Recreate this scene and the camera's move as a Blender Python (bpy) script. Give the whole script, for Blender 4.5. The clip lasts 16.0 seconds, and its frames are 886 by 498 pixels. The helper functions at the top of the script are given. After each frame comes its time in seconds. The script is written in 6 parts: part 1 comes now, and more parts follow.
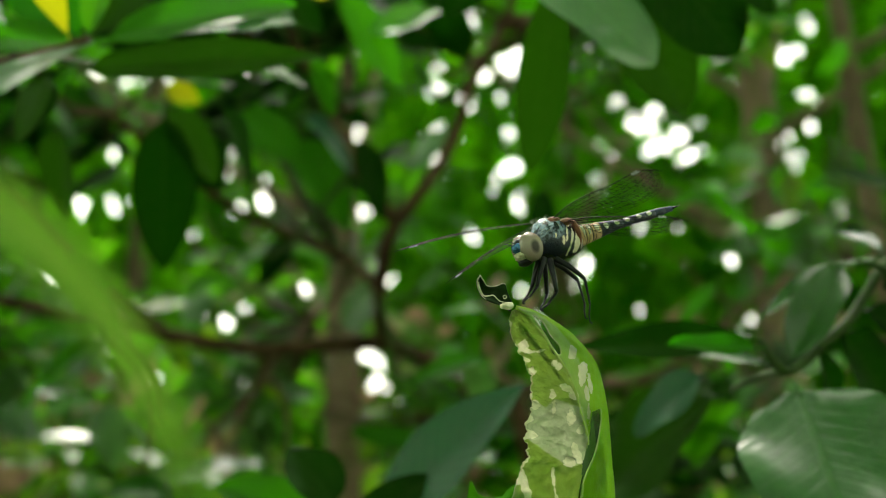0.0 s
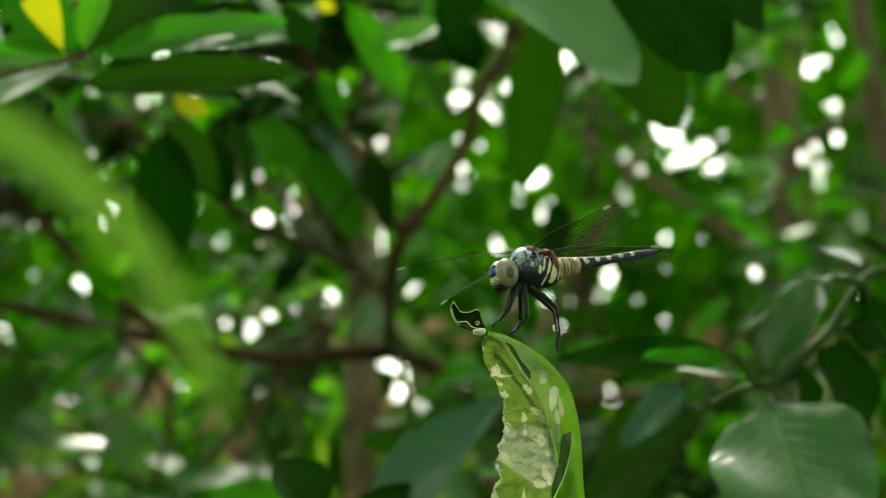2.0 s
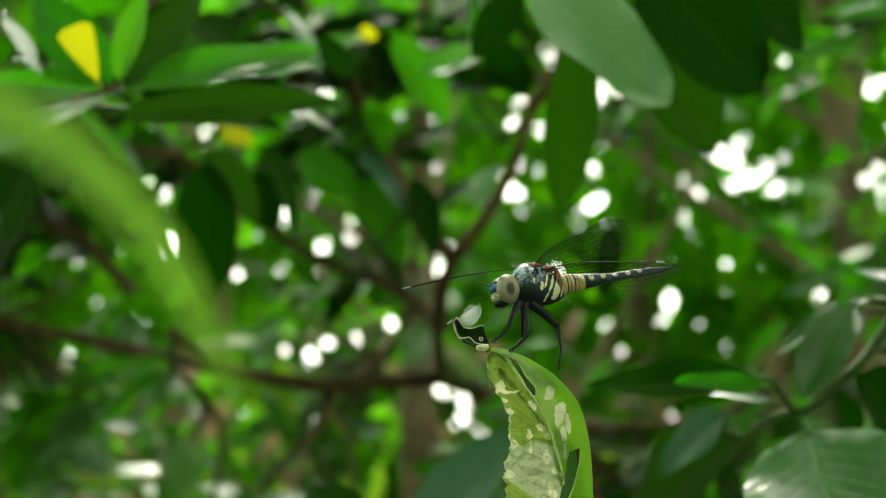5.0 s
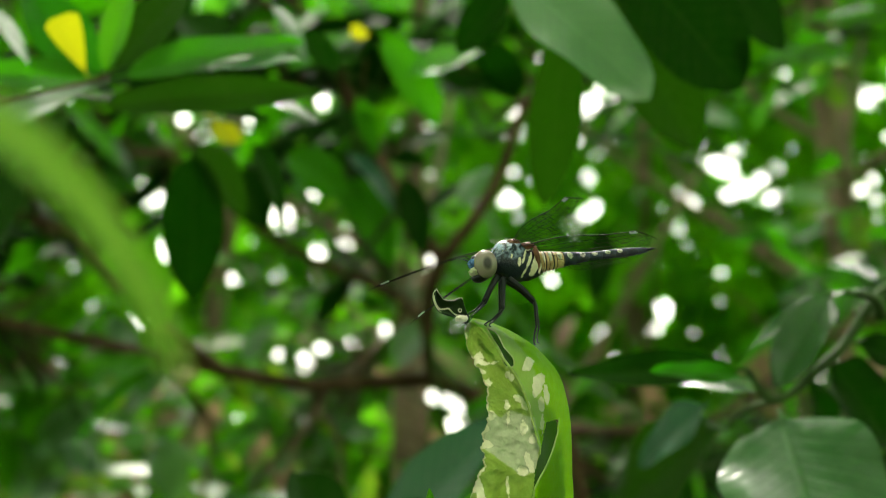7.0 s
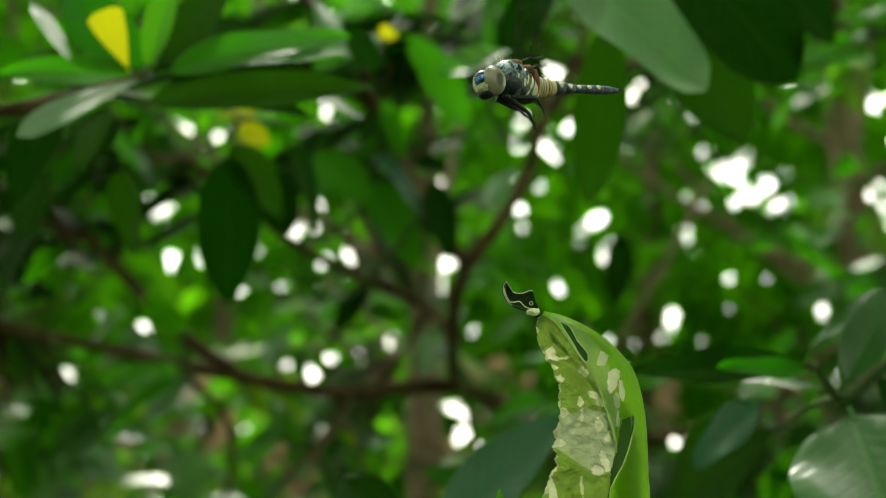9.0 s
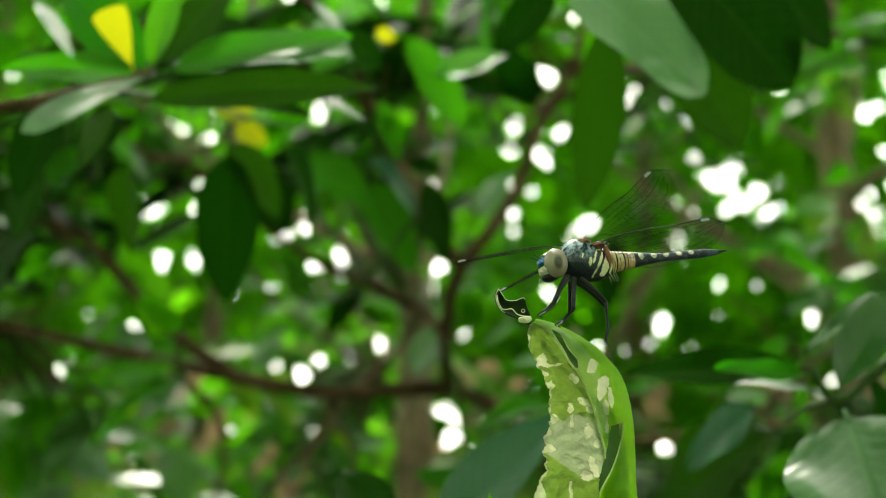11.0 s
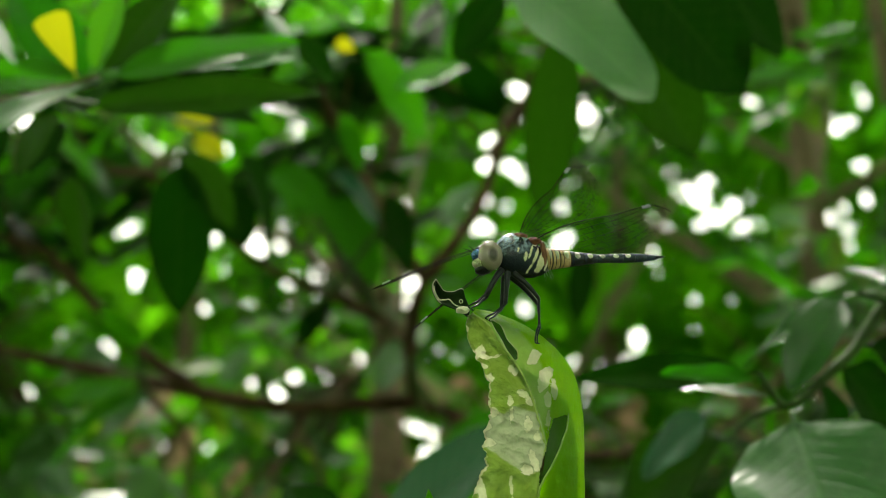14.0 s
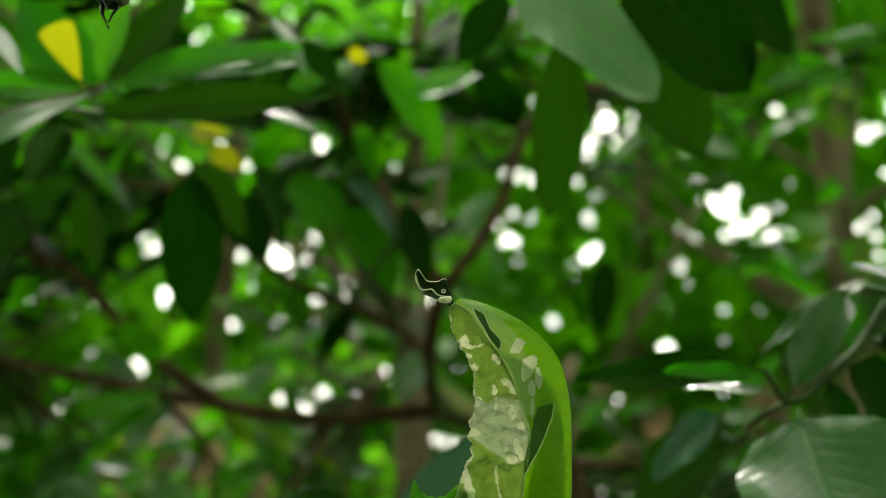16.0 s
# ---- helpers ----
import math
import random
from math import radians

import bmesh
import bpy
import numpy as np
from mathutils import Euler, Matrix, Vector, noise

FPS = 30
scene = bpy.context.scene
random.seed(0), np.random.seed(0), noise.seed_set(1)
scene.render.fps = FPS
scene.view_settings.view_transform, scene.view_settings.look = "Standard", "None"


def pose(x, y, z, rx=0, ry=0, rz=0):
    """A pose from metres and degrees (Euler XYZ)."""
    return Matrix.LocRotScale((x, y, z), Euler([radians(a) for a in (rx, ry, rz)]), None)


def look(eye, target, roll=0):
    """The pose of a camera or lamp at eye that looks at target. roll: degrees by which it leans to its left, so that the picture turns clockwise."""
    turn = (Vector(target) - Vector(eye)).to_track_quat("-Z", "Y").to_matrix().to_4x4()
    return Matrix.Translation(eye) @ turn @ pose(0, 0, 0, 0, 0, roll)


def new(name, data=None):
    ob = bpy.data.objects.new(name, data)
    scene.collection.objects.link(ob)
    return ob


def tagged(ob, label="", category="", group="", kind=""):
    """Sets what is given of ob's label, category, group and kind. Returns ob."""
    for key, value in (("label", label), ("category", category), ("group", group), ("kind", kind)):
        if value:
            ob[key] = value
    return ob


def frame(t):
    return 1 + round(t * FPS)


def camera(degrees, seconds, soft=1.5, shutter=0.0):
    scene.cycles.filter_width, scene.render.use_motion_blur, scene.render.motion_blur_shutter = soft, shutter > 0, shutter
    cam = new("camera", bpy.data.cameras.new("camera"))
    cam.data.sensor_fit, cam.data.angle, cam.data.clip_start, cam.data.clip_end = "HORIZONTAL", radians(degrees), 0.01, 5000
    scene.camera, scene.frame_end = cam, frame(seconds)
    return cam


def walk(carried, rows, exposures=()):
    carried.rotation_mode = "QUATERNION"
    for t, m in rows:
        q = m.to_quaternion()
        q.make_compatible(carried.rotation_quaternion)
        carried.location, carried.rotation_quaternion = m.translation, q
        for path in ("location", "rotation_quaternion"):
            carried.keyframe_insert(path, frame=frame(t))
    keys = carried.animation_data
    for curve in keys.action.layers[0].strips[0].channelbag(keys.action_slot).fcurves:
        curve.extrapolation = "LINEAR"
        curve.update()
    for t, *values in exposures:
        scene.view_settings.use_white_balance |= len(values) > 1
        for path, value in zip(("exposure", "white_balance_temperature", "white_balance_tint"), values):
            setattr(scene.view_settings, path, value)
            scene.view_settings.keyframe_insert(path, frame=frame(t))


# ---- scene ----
cam = camera(38.0, 16.0, soft=0.5, shutter=0.5)
cam.data.dof.use_dof = True
cam.data.dof.focus_distance = 0.247
cam.data.dof.aperture_fstop = 15.5
PATH = (
    (0.0, -0.0219, -0.2446, 1.2989, 101.35, 0.61, -2.73),
    (0.5, -0.0219, -0.2468, 1.2988, 101.14, 0.12, -2.02),
    (1.0, -0.0194, -0.2479, 1.2994, 101.09, -0.07, -1.68),
    (1.5, -0.0171, -0.2503, 1.2999, 101.32, -0.34, -1.13),
    (2.0, -0.0067, -0.2533, 1.2987, 101.76, 0.08, -1.55),
    (2.5, -0.0052, -0.2533, 1.2991, 101.69, 0.01, -0.45),
    (3.0, -0.0014, -0.2532, 1.2988, 101.85, 0.35, -0.02),
    (3.5, 0.0000, -0.2511, 1.2998, 102.00, -0.00, 0.00),
    (4.0, 0.0033, -0.2521, 1.2991, 102.16, 0.15, 0.62),
    (4.5, 0.0033, -0.2515, 1.2997, 102.61, 0.18, 1.18),
    (7.0, 0.0093, -0.2545, 1.2917, 103.31, -0.42, 0.97),
    (7.5, 0.0058, -0.2465, 1.2916, 103.53, -0.14, 1.20),
    (8.0, 0.0004, -0.2478, 1.2935, 103.74, -0.58, 1.08),
    (8.5, -0.0055, -0.2437, 1.2914, 103.75, -0.04, 1.20),
    (11.0, -0.0121, -0.2474, 1.2868, 103.96, -0.61, 0.56),
    (11.5, -0.0104, -0.2483, 1.2869, 103.97, -0.64, 0.40),
    (12.0, -0.0046, -0.2483, 1.2855, 104.37, -0.65, -0.06),
    (12.5, -0.0019, -0.2447, 1.2862, 104.67, -0.54, -0.58),
    (13.0, -0.0053, -0.2411, 1.2868, 104.57, -0.67, -0.47),
    (13.5, -0.0025, -0.2420, 1.2867, 104.45, -0.01, -0.47),
    (14.0, -0.0012, -0.2410, 1.2848, 104.72, -0.03, -0.28),
    (14.5, 0.0010, -0.2399, 1.2848, 104.79, 0.01, 0.23),
    (15.0, 0.0061, -0.2387, 1.2839, 104.82, 0.19, 0.49),
    (15.5, 0.0082, -0.2373, 1.2838, 105.12, 0.39, 0.67),
    (16.0, 0.0074, -0.2401, 1.2805, 105.38, 0.38, 1.17),
)
walk(cam, [(t, pose(*r)) for t, *r in PATH], exposures=((0.0, 0.06, 6800, 9), (3.0, 0.09, 6800, 9), (4.0, 0.16, 6800, 9), (4.7, 0.24, 6800, 9), (7.0, 0.30, 6800, 9), (8.5, -0.06, 6800, 9), (10.8, 0.42, 6800, 9), (11.5, 0.40, 6800, 9), (12.5, 0.06, 6800, 9), (15.0, 0.06, 6800, 9), (16.0, -0.16, 6800, 9)))

# ---- sky and sun ----
world = bpy.data.worlds.new("sky")
scene.world = world
world.use_nodes = True
wn = world.node_tree
sky = wn.nodes.new("ShaderNodeTexSky")
sky.sky_type = "NISHITA"
sky.sun_disc = False
sky.sun_elevation = radians(55)
sky.sun_rotation = radians(-10)
sky.air_density = 1.0
sky.dust_density = 1.0
sky.ozone_density = 0.6
cloud = wn.nodes.new("ShaderNodeMix")
cloud.data_type = "RGBA"
cloud.inputs[0].default_value = 0.8
cloud.inputs[7].default_value = (42.0, 42.0, 36.0, 1)
wn.links.new(sky.outputs[0], cloud.inputs[6])
wn.links.new(cloud.outputs[2], wn.nodes["Background"].inputs[0])
wn.nodes["Background"].inputs[1].default_value = 0.15
sun_data = bpy.data.lights.new("sun", "SUN")
sun_data.energy, sun_data.angle, sun_data.color = 5.0, radians(2), (1.0, 0.95, 0.86)
sun = new("sun", sun_data)
SUN_AT = Vector((math.sin(radians(-10)) * math.cos(radians(55)), math.cos(radians(-10)) * math.cos(radians(55)), math.sin(radians(55))))
sun.matrix_world = look(SUN_AT * 20, (0, 0, 0))


# ---- materials ----
def nodes_of(name):
    mat = bpy.data.materials.new(name)
    mat.use_nodes = True
    nt = mat.node_tree
    for n in list(nt.nodes):
        nt.nodes.remove(n)
    return mat, nt


def node(nt, kind, **values):
    n = nt.nodes.new(kind)
    for k, v in values.items():
        n.inputs[k.replace("_", " ")].default_value = v
    return n


def math_node(nt, op, a, b=None, clamp=False):
    n = nt.nodes.new("ShaderNodeMath")
    n.operation, n.use_clamp = op, clamp
    for i, v in enumerate((a, b)):
        if v is None:
            continue
        if isinstance(v, (int, float)):
            n.inputs[i].default_value = v
        else:
            nt.links.new(v, n.inputs[i])
    return n.outputs[0]


def mix_colour(nt, fac, a, b, blend="MIX"):
    n = nt.nodes.new("ShaderNodeMix")
    n.data_type, n.blend_type = "RGBA", blend
    for socket, v in ((n.inputs[0], fac), (n.inputs[6], a), (n.inputs[7], b)):
        if isinstance(v, (int, float)):
            socket.default_value = v
        elif isinstance(v, tuple):
            socket.default_value = (*v, 1)
        else:
            nt.links.new(v, socket)
    return n.outputs[2]


def ramp(nt, fac, stops):
    n = nt.nodes.new("ShaderNodeValToRGB")
    e = n.color_ramp.elements
    while len(e) < len(stops):
        e.new(0.5)
    for el, (p, c) in zip(e, stops):
        el.position = p
        el.color = (*c, 1) if isinstance(c, tuple) else (c, c, c, 1)
    nt.links.new(fac, n.inputs[0])
    return n.outputs[0]


def noise_node(nt, scale, detail=3, coords=None, rough=0.55):
    n = node(nt, "ShaderNodeTexNoise", Scale=scale, Detail=detail, Roughness=rough)
    if coords is not None:
        nt.links.new(coords, n.inputs["Vector"])
    return n.outputs[0]


def leaf_material(name, dark, light, trans, rough=0.38, see=0.4, island=False, veins=True, spots=0.25, spec=0.5, relief=0.0008, coat=0.0):
    """A leaf blade: green with lighter ribs along its uv, a waxy face, and light that comes through."""
    mat, nt = nodes_of(name)
    out = nt.nodes.new("ShaderNodeOutputMaterial")
    tc = nt.nodes.new("ShaderNodeTexCoord")
    if island:
        rnd = nt.nodes.new("ShaderNodeNewGeometry").outputs["Random Per Island"]
    else:
        rnd = nt.nodes.new("ShaderNodeObjectInfo").outputs["Random"]
    n1 = noise_node(nt, 40, 4, tc.outputs["Object"])
    n2 = noise_node(nt, 260, 3, tc.outputs["Object"])
    shade = math_node(nt, "ADD", math_node(nt, "MULTIPLY", rnd, 0.75), math_node(nt, "MULTIPLY", n1, 0.35), True)
    col = mix_colour(nt, shade, dark, light)
    mott = math_node(nt, "MULTIPLY", ramp(nt, n2, ((0.5, 0.0), (0.72, 1.0))), spots)
    col = mix_colour(nt, mott, col, (light[0] * 1.5 + 0.02, light[1] * 1.2, light[2] + 0.01))
    sep = nt.nodes.new("ShaderNodeSeparateXYZ")
    nt.links.new(tc.outputs["UV"], sep.inputs[0])
    off = math_node(nt, "ABSOLUTE", math_node(nt, "SUBTRACT", sep.outputs[0], 0.5))
    rib = math_node(nt, "SUBTRACT", 1.0, math_node(nt, "MULTIPLY", off, 28.0), True)
    lines = math_node(nt, "SINE", math_node(nt, "MULTIPLY", math_node(nt, "SUBTRACT", sep.outputs[1], math_node(nt, "MULTIPLY", off, 0.45)), 75.0))
    side = math_node(nt, "POWER", math_node(nt, "MULTIPLY", math_node(nt, "ADD", lines, 1.0), 0.5), 14.0)
    ribs = math_node(nt, "MAXIMUM", rib, math_node(nt, "MULTIPLY", side, 0.45))
    if veins:
        col = mix_colour(nt, math_node(nt, "MULTIPLY", ribs, 0.28), col, (light[0] * 1.6 + 0.03, light[1] * 1.4 + 0.03, light[2] * 1.4 + 0.02))
    bump = node(nt, "ShaderNodeBump", Strength=0.5, Distance=relief)
    h = math_node(nt, "ADD", math_node(nt, "MULTIPLY", ribs, -0.3), math_node(nt, "MULTIPLY", n2, 0.35))
    nt.links.new(h, bump.inputs["Height"])
    face = node(nt, "ShaderNodeBsdfPrincipled", Roughness=rough)
    face.inputs["Specular IOR Level"].default_value = spec
    face.inputs["Coat Weight"].default_value = coat
    face.inputs["Coat Roughness"].default_value = 0.14
    nt.links.new(col, face.inputs["Base Color"])
    nt.links.new(bump.outputs[0], face.inputs["Normal"])
    through_leaf = nt.nodes.new("ShaderNodeBsdfTranslucent")
    nt.links.new(mix_colour(nt, shade, tuple(0.65 * c for c in trans), trans), through_leaf.inputs[0])
    mix = nt.nodes.new("ShaderNodeMixShader")
    mix.inputs[0].default_value = see
    nt.links.new(face.outputs[0], mix.inputs[1])
    nt.links.new(through_leaf.outputs[0], mix.inputs[2])
    nt.links.new(mix.outputs[0], out.inputs[0])
    return mat


def plain_material(name, a, b, scale, rough=0.6, bump=0.3, depth=0.001, metal=0.0, stretch=None, spec=0.5):
    """A surface of two colours mixed by noise at two scales."""
    mat, nt = nodes_of(name)
    out = nt.nodes.new("ShaderNodeOutputMaterial")
    tc = nt.nodes.new("ShaderNodeTexCoord")
    co = tc.outputs["Object"]
    if stretch:
        mp = nt.nodes.new("ShaderNodeMapping")
        mp.inputs["Scale"].default_value = stretch
        nt.links.new(co, mp.inputs[0])
        co = mp.outputs[0]
    n1, n2 = noise_node(nt, scale, 5, co), noise_node(nt, scale * 6, 4, co)
    f = math_node(nt, "ADD", math_node(nt, "MULTIPLY", n1, 0.65), math_node(nt, "MULTIPLY", n2, 0.35))
    col = ramp(nt, f, ((0.36, a), (0.64, b)))
    bs = node(nt, "ShaderNodeBsdfPrincipled", Roughness=rough, Metallic=metal)
    bs.inputs["Specular IOR Level"].default_value = spec
    nt.links.new(col, bs.inputs["Base Color"])
    bp = node(nt, "ShaderNodeBump", Strength=bump, Distance=depth)
    nt.links.new(f, bp.inputs["Height"])
    nt.links.new(bp.outputs[0], bs.inputs["Normal"])
    nt.links.new(bs.outputs[0], out.inputs[0])
    return mat


LEAF_MID = leaf_material("shrub_leaf", (0.007, 0.060, 0.0015), (0.028, 0.165, 0.003), (0.070, 0.42, 0.004), 0.5, 0.45, spec=0.10)
# near-black green: the shade among the leaves is put into the colour
LEAF_DARK = leaf_material("painted_shade_leaf", (0.004, 0.022, 0.001), (0.008, 0.044, 0.0015), (0.008, 0.085, 0.0012), 0.6, 0.14, spec=0.03)
LEAF_BLUE = leaf_material("waxy_leaf", (0.006, 0.045, 0.022), (0.014, 0.078, 0.036), (0.02, 0.14, 0.02), 0.28, 0.18, spec=0.28, relief=0.0014)
LEAF_PALE = leaf_material("pale_waxy_leaf", (0.028, 0.095, 0.040), (0.060, 0.155, 0.062), (0.09, 0.28, 0.04), 0.30, 0.22, spec=1.0, relief=0.0016, coat=0.9)
LEAF_BRIGHT = leaf_material("bright_leaf", (0.020, 0.13, 0.004), (0.048, 0.23, 0.006), (0.115, 0.51, 0.006), 0.40, 0.5, spec=0.2)
LEAF_SOFT = leaf_material("broad_leaf", (0.010, 0.075, 0.002), (0.022, 0.14, 0.003), (0.035, 0.38, 0.003), 0.45, 0.40, spec=0.08)
LEAF_GLOSSY = leaf_material("glossy_leaf", (0.008, 0.050, 0.006), (0.018, 0.090, 0.010), (0.03, 0.18, 0.006), 0.24, 0.18, spec=0.4, relief=0.0012, coat=0.35)
LEAF_FRESH = leaf_material("fresh_leaf", (0.016, 0.105, 0.003), (0.036, 0.17, 0.004), (0.07, 0.50, 0.004), 0.42, 0.45, spec=0.15)
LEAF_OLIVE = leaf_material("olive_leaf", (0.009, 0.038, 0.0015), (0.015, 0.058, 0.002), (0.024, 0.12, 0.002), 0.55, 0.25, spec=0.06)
LEAF_BROAD = leaf_material("broad_glossy_leaf", (0.016, 0.080, 0.018), (0.036, 0.13, 0.028), (0.045, 0.20, 0.02), 0.36, 0.18, spec=0.45, relief=0.0016, coat=0.3)
# lightened green: sunlight on the low leaves is put into the colour
LEAF_LOW = leaf_material("undergrowth_leaf", (0.03, 0.11, 0.004), (0.13, 0.29, 0.014), (0.27, 0.53, 0.025), 0.5, 0.5, spec=0.2, island=True, veins=False)
LEAF_YELLOW = leaf_material("yellowing_leaf", (0.34, 0.40, 0.006), (0.48, 0.50, 0.008), (0.60, 0.62, 0.01), 0.5, 0.5, spec=0.2)
LEAF_FAR = leaf_material("canopy_leaf", (0.004, 0.040, 0.001), (0.055, 0.25, 0.004), (0.155, 0.58, 0.008), 0.5, 0.56, spec=0.06, island=True, veins=False)
LEAF_DRY = leaf_material("dry_leaf", (0.10, 0.060, 0.035), (0.32, 0.22, 0.14), (0.36, 0.25, 0.14), 0.7, 0.35, island=True, veins=False, spec=0.2)
LEAF_LIME = leaf_material("yellow_green_leaf", (0.045, 0.13, 0.006), (0.10, 0.24, 0.010), (0.25, 0.50, 0.014), 0.45, 0.5, spec=0.2)
MASS_LIME = leaf_material("yellow_green_leaf_mass", (0.045, 0.13, 0.006), (0.10, 0.24, 0.010), (0.25, 0.50, 0.014), 0.45, 0.5, spec=0.2, island=True)
MASS_MID = leaf_material("shrub_leaf_mass", (0.007, 0.060, 0.0015), (0.028, 0.165, 0.003), (0.070, 0.42, 0.004), 0.5, 0.45, spec=0.10, island=True)
MASS_DARK = leaf_material("painted_shade_leaf_mass", (0.004, 0.022, 0.001), (0.008, 0.044, 0.0015), (0.008, 0.085, 0.0012), 0.6, 0.14, spec=0.03, island=True)
MASS_PALE = leaf_material("pale_waxy_leaf_mass", (0.05, 0.15, 0.05), (0.11, 0.25, 0.08), (0.10, 0.30, 0.03), 0.45, 0.25, spec=0.35, relief=0.0016, coat=0.1, island=True)
MASS_BRIGHT = leaf_material("bright_leaf_mass", (0.020, 0.13, 0.004), (0.048, 0.23, 0.006), (0.115, 0.51, 0.006), 0.40, 0.5, spec=0.2, island=True)
BARK = plain_material("shrub_bark", (0.030, 0.018, 0.010), (0.115, 0.070, 0.038), 60, 0.9, 0.6, 0.002, spec=0.1)
BARK_PALE = plain_material("trunk_bark", (0.095, 0.066, 0.045), (0.26, 0.185, 0.130), 14, 0.9, 0.7, 0.006, stretch=(1, 1, 0.25), spec=0.1)
STEM = plain_material("green_stem", (0.02, 0.05, 0.010), (0.05, 0.10, 0.02), 200, 0.7, 0.2, 0.0003, spec=0.2)
SOIL = plain_material("forest_floor", (0.022, 0.018, 0.011), (0.075, 0.052, 0.032), 5, 0.95, 0.8, 0.02)


# ---- building helpers ----
def mesh_of(bm, name, *mats, smooth=True):
    me = bpy.data.meshes.new(name)
    bm.to_mesh(me)
    bm.free()
    for m in mats:
        me.materials.append(m)
    if smooth:
        me.polygons.foreach_set("use_smooth", [True] * len(me.polygons))
    return me


def part(name, bm, material, parent, label="", smooth=True):
    ob = new(name, mesh_of(bm, name, material, smooth=smooth))
    ob.parent = parent
    if label:
        tagged(ob, label)
    return ob


def thing(name, label, category, at=(0, 0, 0), group="", kind=""):
    ob = new(name)
    ob.empty_display_size = 0.02
    ob.location = at
    return tagged(ob, label, category, group, kind)


def spline(points, n):
    """Catmull-Rom through the points, n steps a span."""
    p = [Vector(q) for q in points]
    p = [p[0] * 2 - p[1]] + p + [p[-1] * 2 - p[-2]]
    out = []
    for i in range(1, len(p) - 2):
        a, b, c, d = p[i - 1:i + 3]
        for k in range(n):
            t = k / n
            out.append(0.5 * ((2 * b) + (c - a) * t + (2 * a - 5 * b + 4 * c - d) * t * t + (3 * b - a - 3 * c + d) * t ** 3))
    out.append(p[-2])
    return out


def tube(bm, line, r0, r1, sides=8, rough=0.0, caps=True):
    """A tapered tube along a line."""
    rings = []
    side = Vector((0.31, 0.2, 0.93))
    for i, q in enumerate(line):
        d = (line[min(i + 1, len(line) - 1)] - line[max(i - 1, 0)]).normalized()
        side = (side - d * side.dot(d)).normalized()
        up = d.cross(side)
        r = r0 + (r1 - r0) * i / (len(line) - 1)
        ring = []
        for k in range(sides):
            a = 2 * math.pi * k / sides
            w = r * (1 + rough * noise.noise(q * 60 + Vector((k * 1.7, 0, 0))))
            ring.append(bm.verts.new(q + side * math.cos(a) * w + up * math.sin(a) * w))
        rings.append(ring)
    for a, b in zip(rings, rings[1:]):
        for k in range(sides):
            bm.faces.new((a[k], a[(k + 1) % sides], b[(k + 1) % sides], b[k]))
    if caps:
        bm.faces.new(rings[0][::-1])
        bm.faces.new(rings[-1])
    return bm


def branch(parent, points, r0, r1, name="branch", mat=None, n=8, rough=0.25):
    bm = bmesh.new()
    tube(bm, spline(points, n), r0, r1, 9, rough)
    return part(name, bm, mat or BARK, parent)


def leaf_bm(length, width, bend=0.15, fold=0.25, wave=0.03, nu=3, nv=12, lead=0.62, trail=0.85, seed=0.0, twist=0.0, stalk=0.06):
    """A leaf blade along +y, its face to +z, with a petiole, a keel at the midrib and a drooping tip."""
    bm = bmesh.new()
    uv = bm.loops.layers.uv.new("uv")
    peak = (lead / (lead + trail)) ** lead * (trail / (lead + trail)) ** trail
    rows, data = [], {}
    for j in range(nv + 1):
        s = j / nv
        w = width / 2 * (max(s, 1e-4) ** lead * max(1 - s, 1e-4) ** trail) / peak
        row = []
        for i in range(-nu, nu + 1):
            u = i / nu
            x = u * w
            z = fold * abs(x) - bend * length * s * s + wave * width * u * u * math.sin(9 * s + seed + 2 * u)
            a = twist * s
            v = bm.verts.new((x * math.cos(a) - z * math.sin(a) * 0.3, length * (stalk + s * (1 - stalk)), z + x * math.sin(a)))
            data[v] = (0.5 + u / 2, s)
            row.append(v)
        rows.append(row)
    for a, b in zip(rows, rows[1:]):
        for k in range(2 * nu):
            f = bm.faces.new((a[k], a[k + 1], b[k + 1], b[k]))
            for lp in f.loops:
                lp[uv].uv = data[lp.vert]
    if stalk:
        r = max(0.012 * width, 0.0004)
        line = [Vector((0, length * stalk * 1.6 * k / 3, 0.0)) for k in range(4)]
        n0 = len(bm.faces)
        tube(bm, line, r * 1.3, r, 5)
        bm.faces.ensure_lookup_table()
        for f in bm.faces[n0:]:
            for lp in f.loops:
                lp[uv].uv = (0.5, 0.1)
    return bm


def aim(base, tip, face):
    """The pose of a leaf that grows from base towards tip, with its face turned towards the way face."""
    y = (Vector(tip) - Vector(base)).normalized()
    z = Vector(face)
    z = (z - y * z.dot(y)).normalized()
    x = y.cross(z)
    m = Matrix((x, y, z)).transposed().to_4x4()
    m.translation = base
    return m


LEAF_COUNT = [0]


def leaf(parent, base, tip, width, face, mat, bend=0.12, fold=0.25, wave=0.03, twist=0.0, lead=0.62, trail=0.85, label=""):
    """A leaf of its own shape under a plant whose base is the world's origin."""
    LEAF_COUNT[0] += 1
    length = (Vector(tip) - Vector(base)).length
    bm = leaf_bm(length, width, bend, fold, wave, 4, 16, lead, trail, LEAF_COUNT[0] * 1.3, twist)
    ob = part("leaf", bm, mat, parent, label)
    ob.matrix_basis = aim(base, tip, face)
    return ob


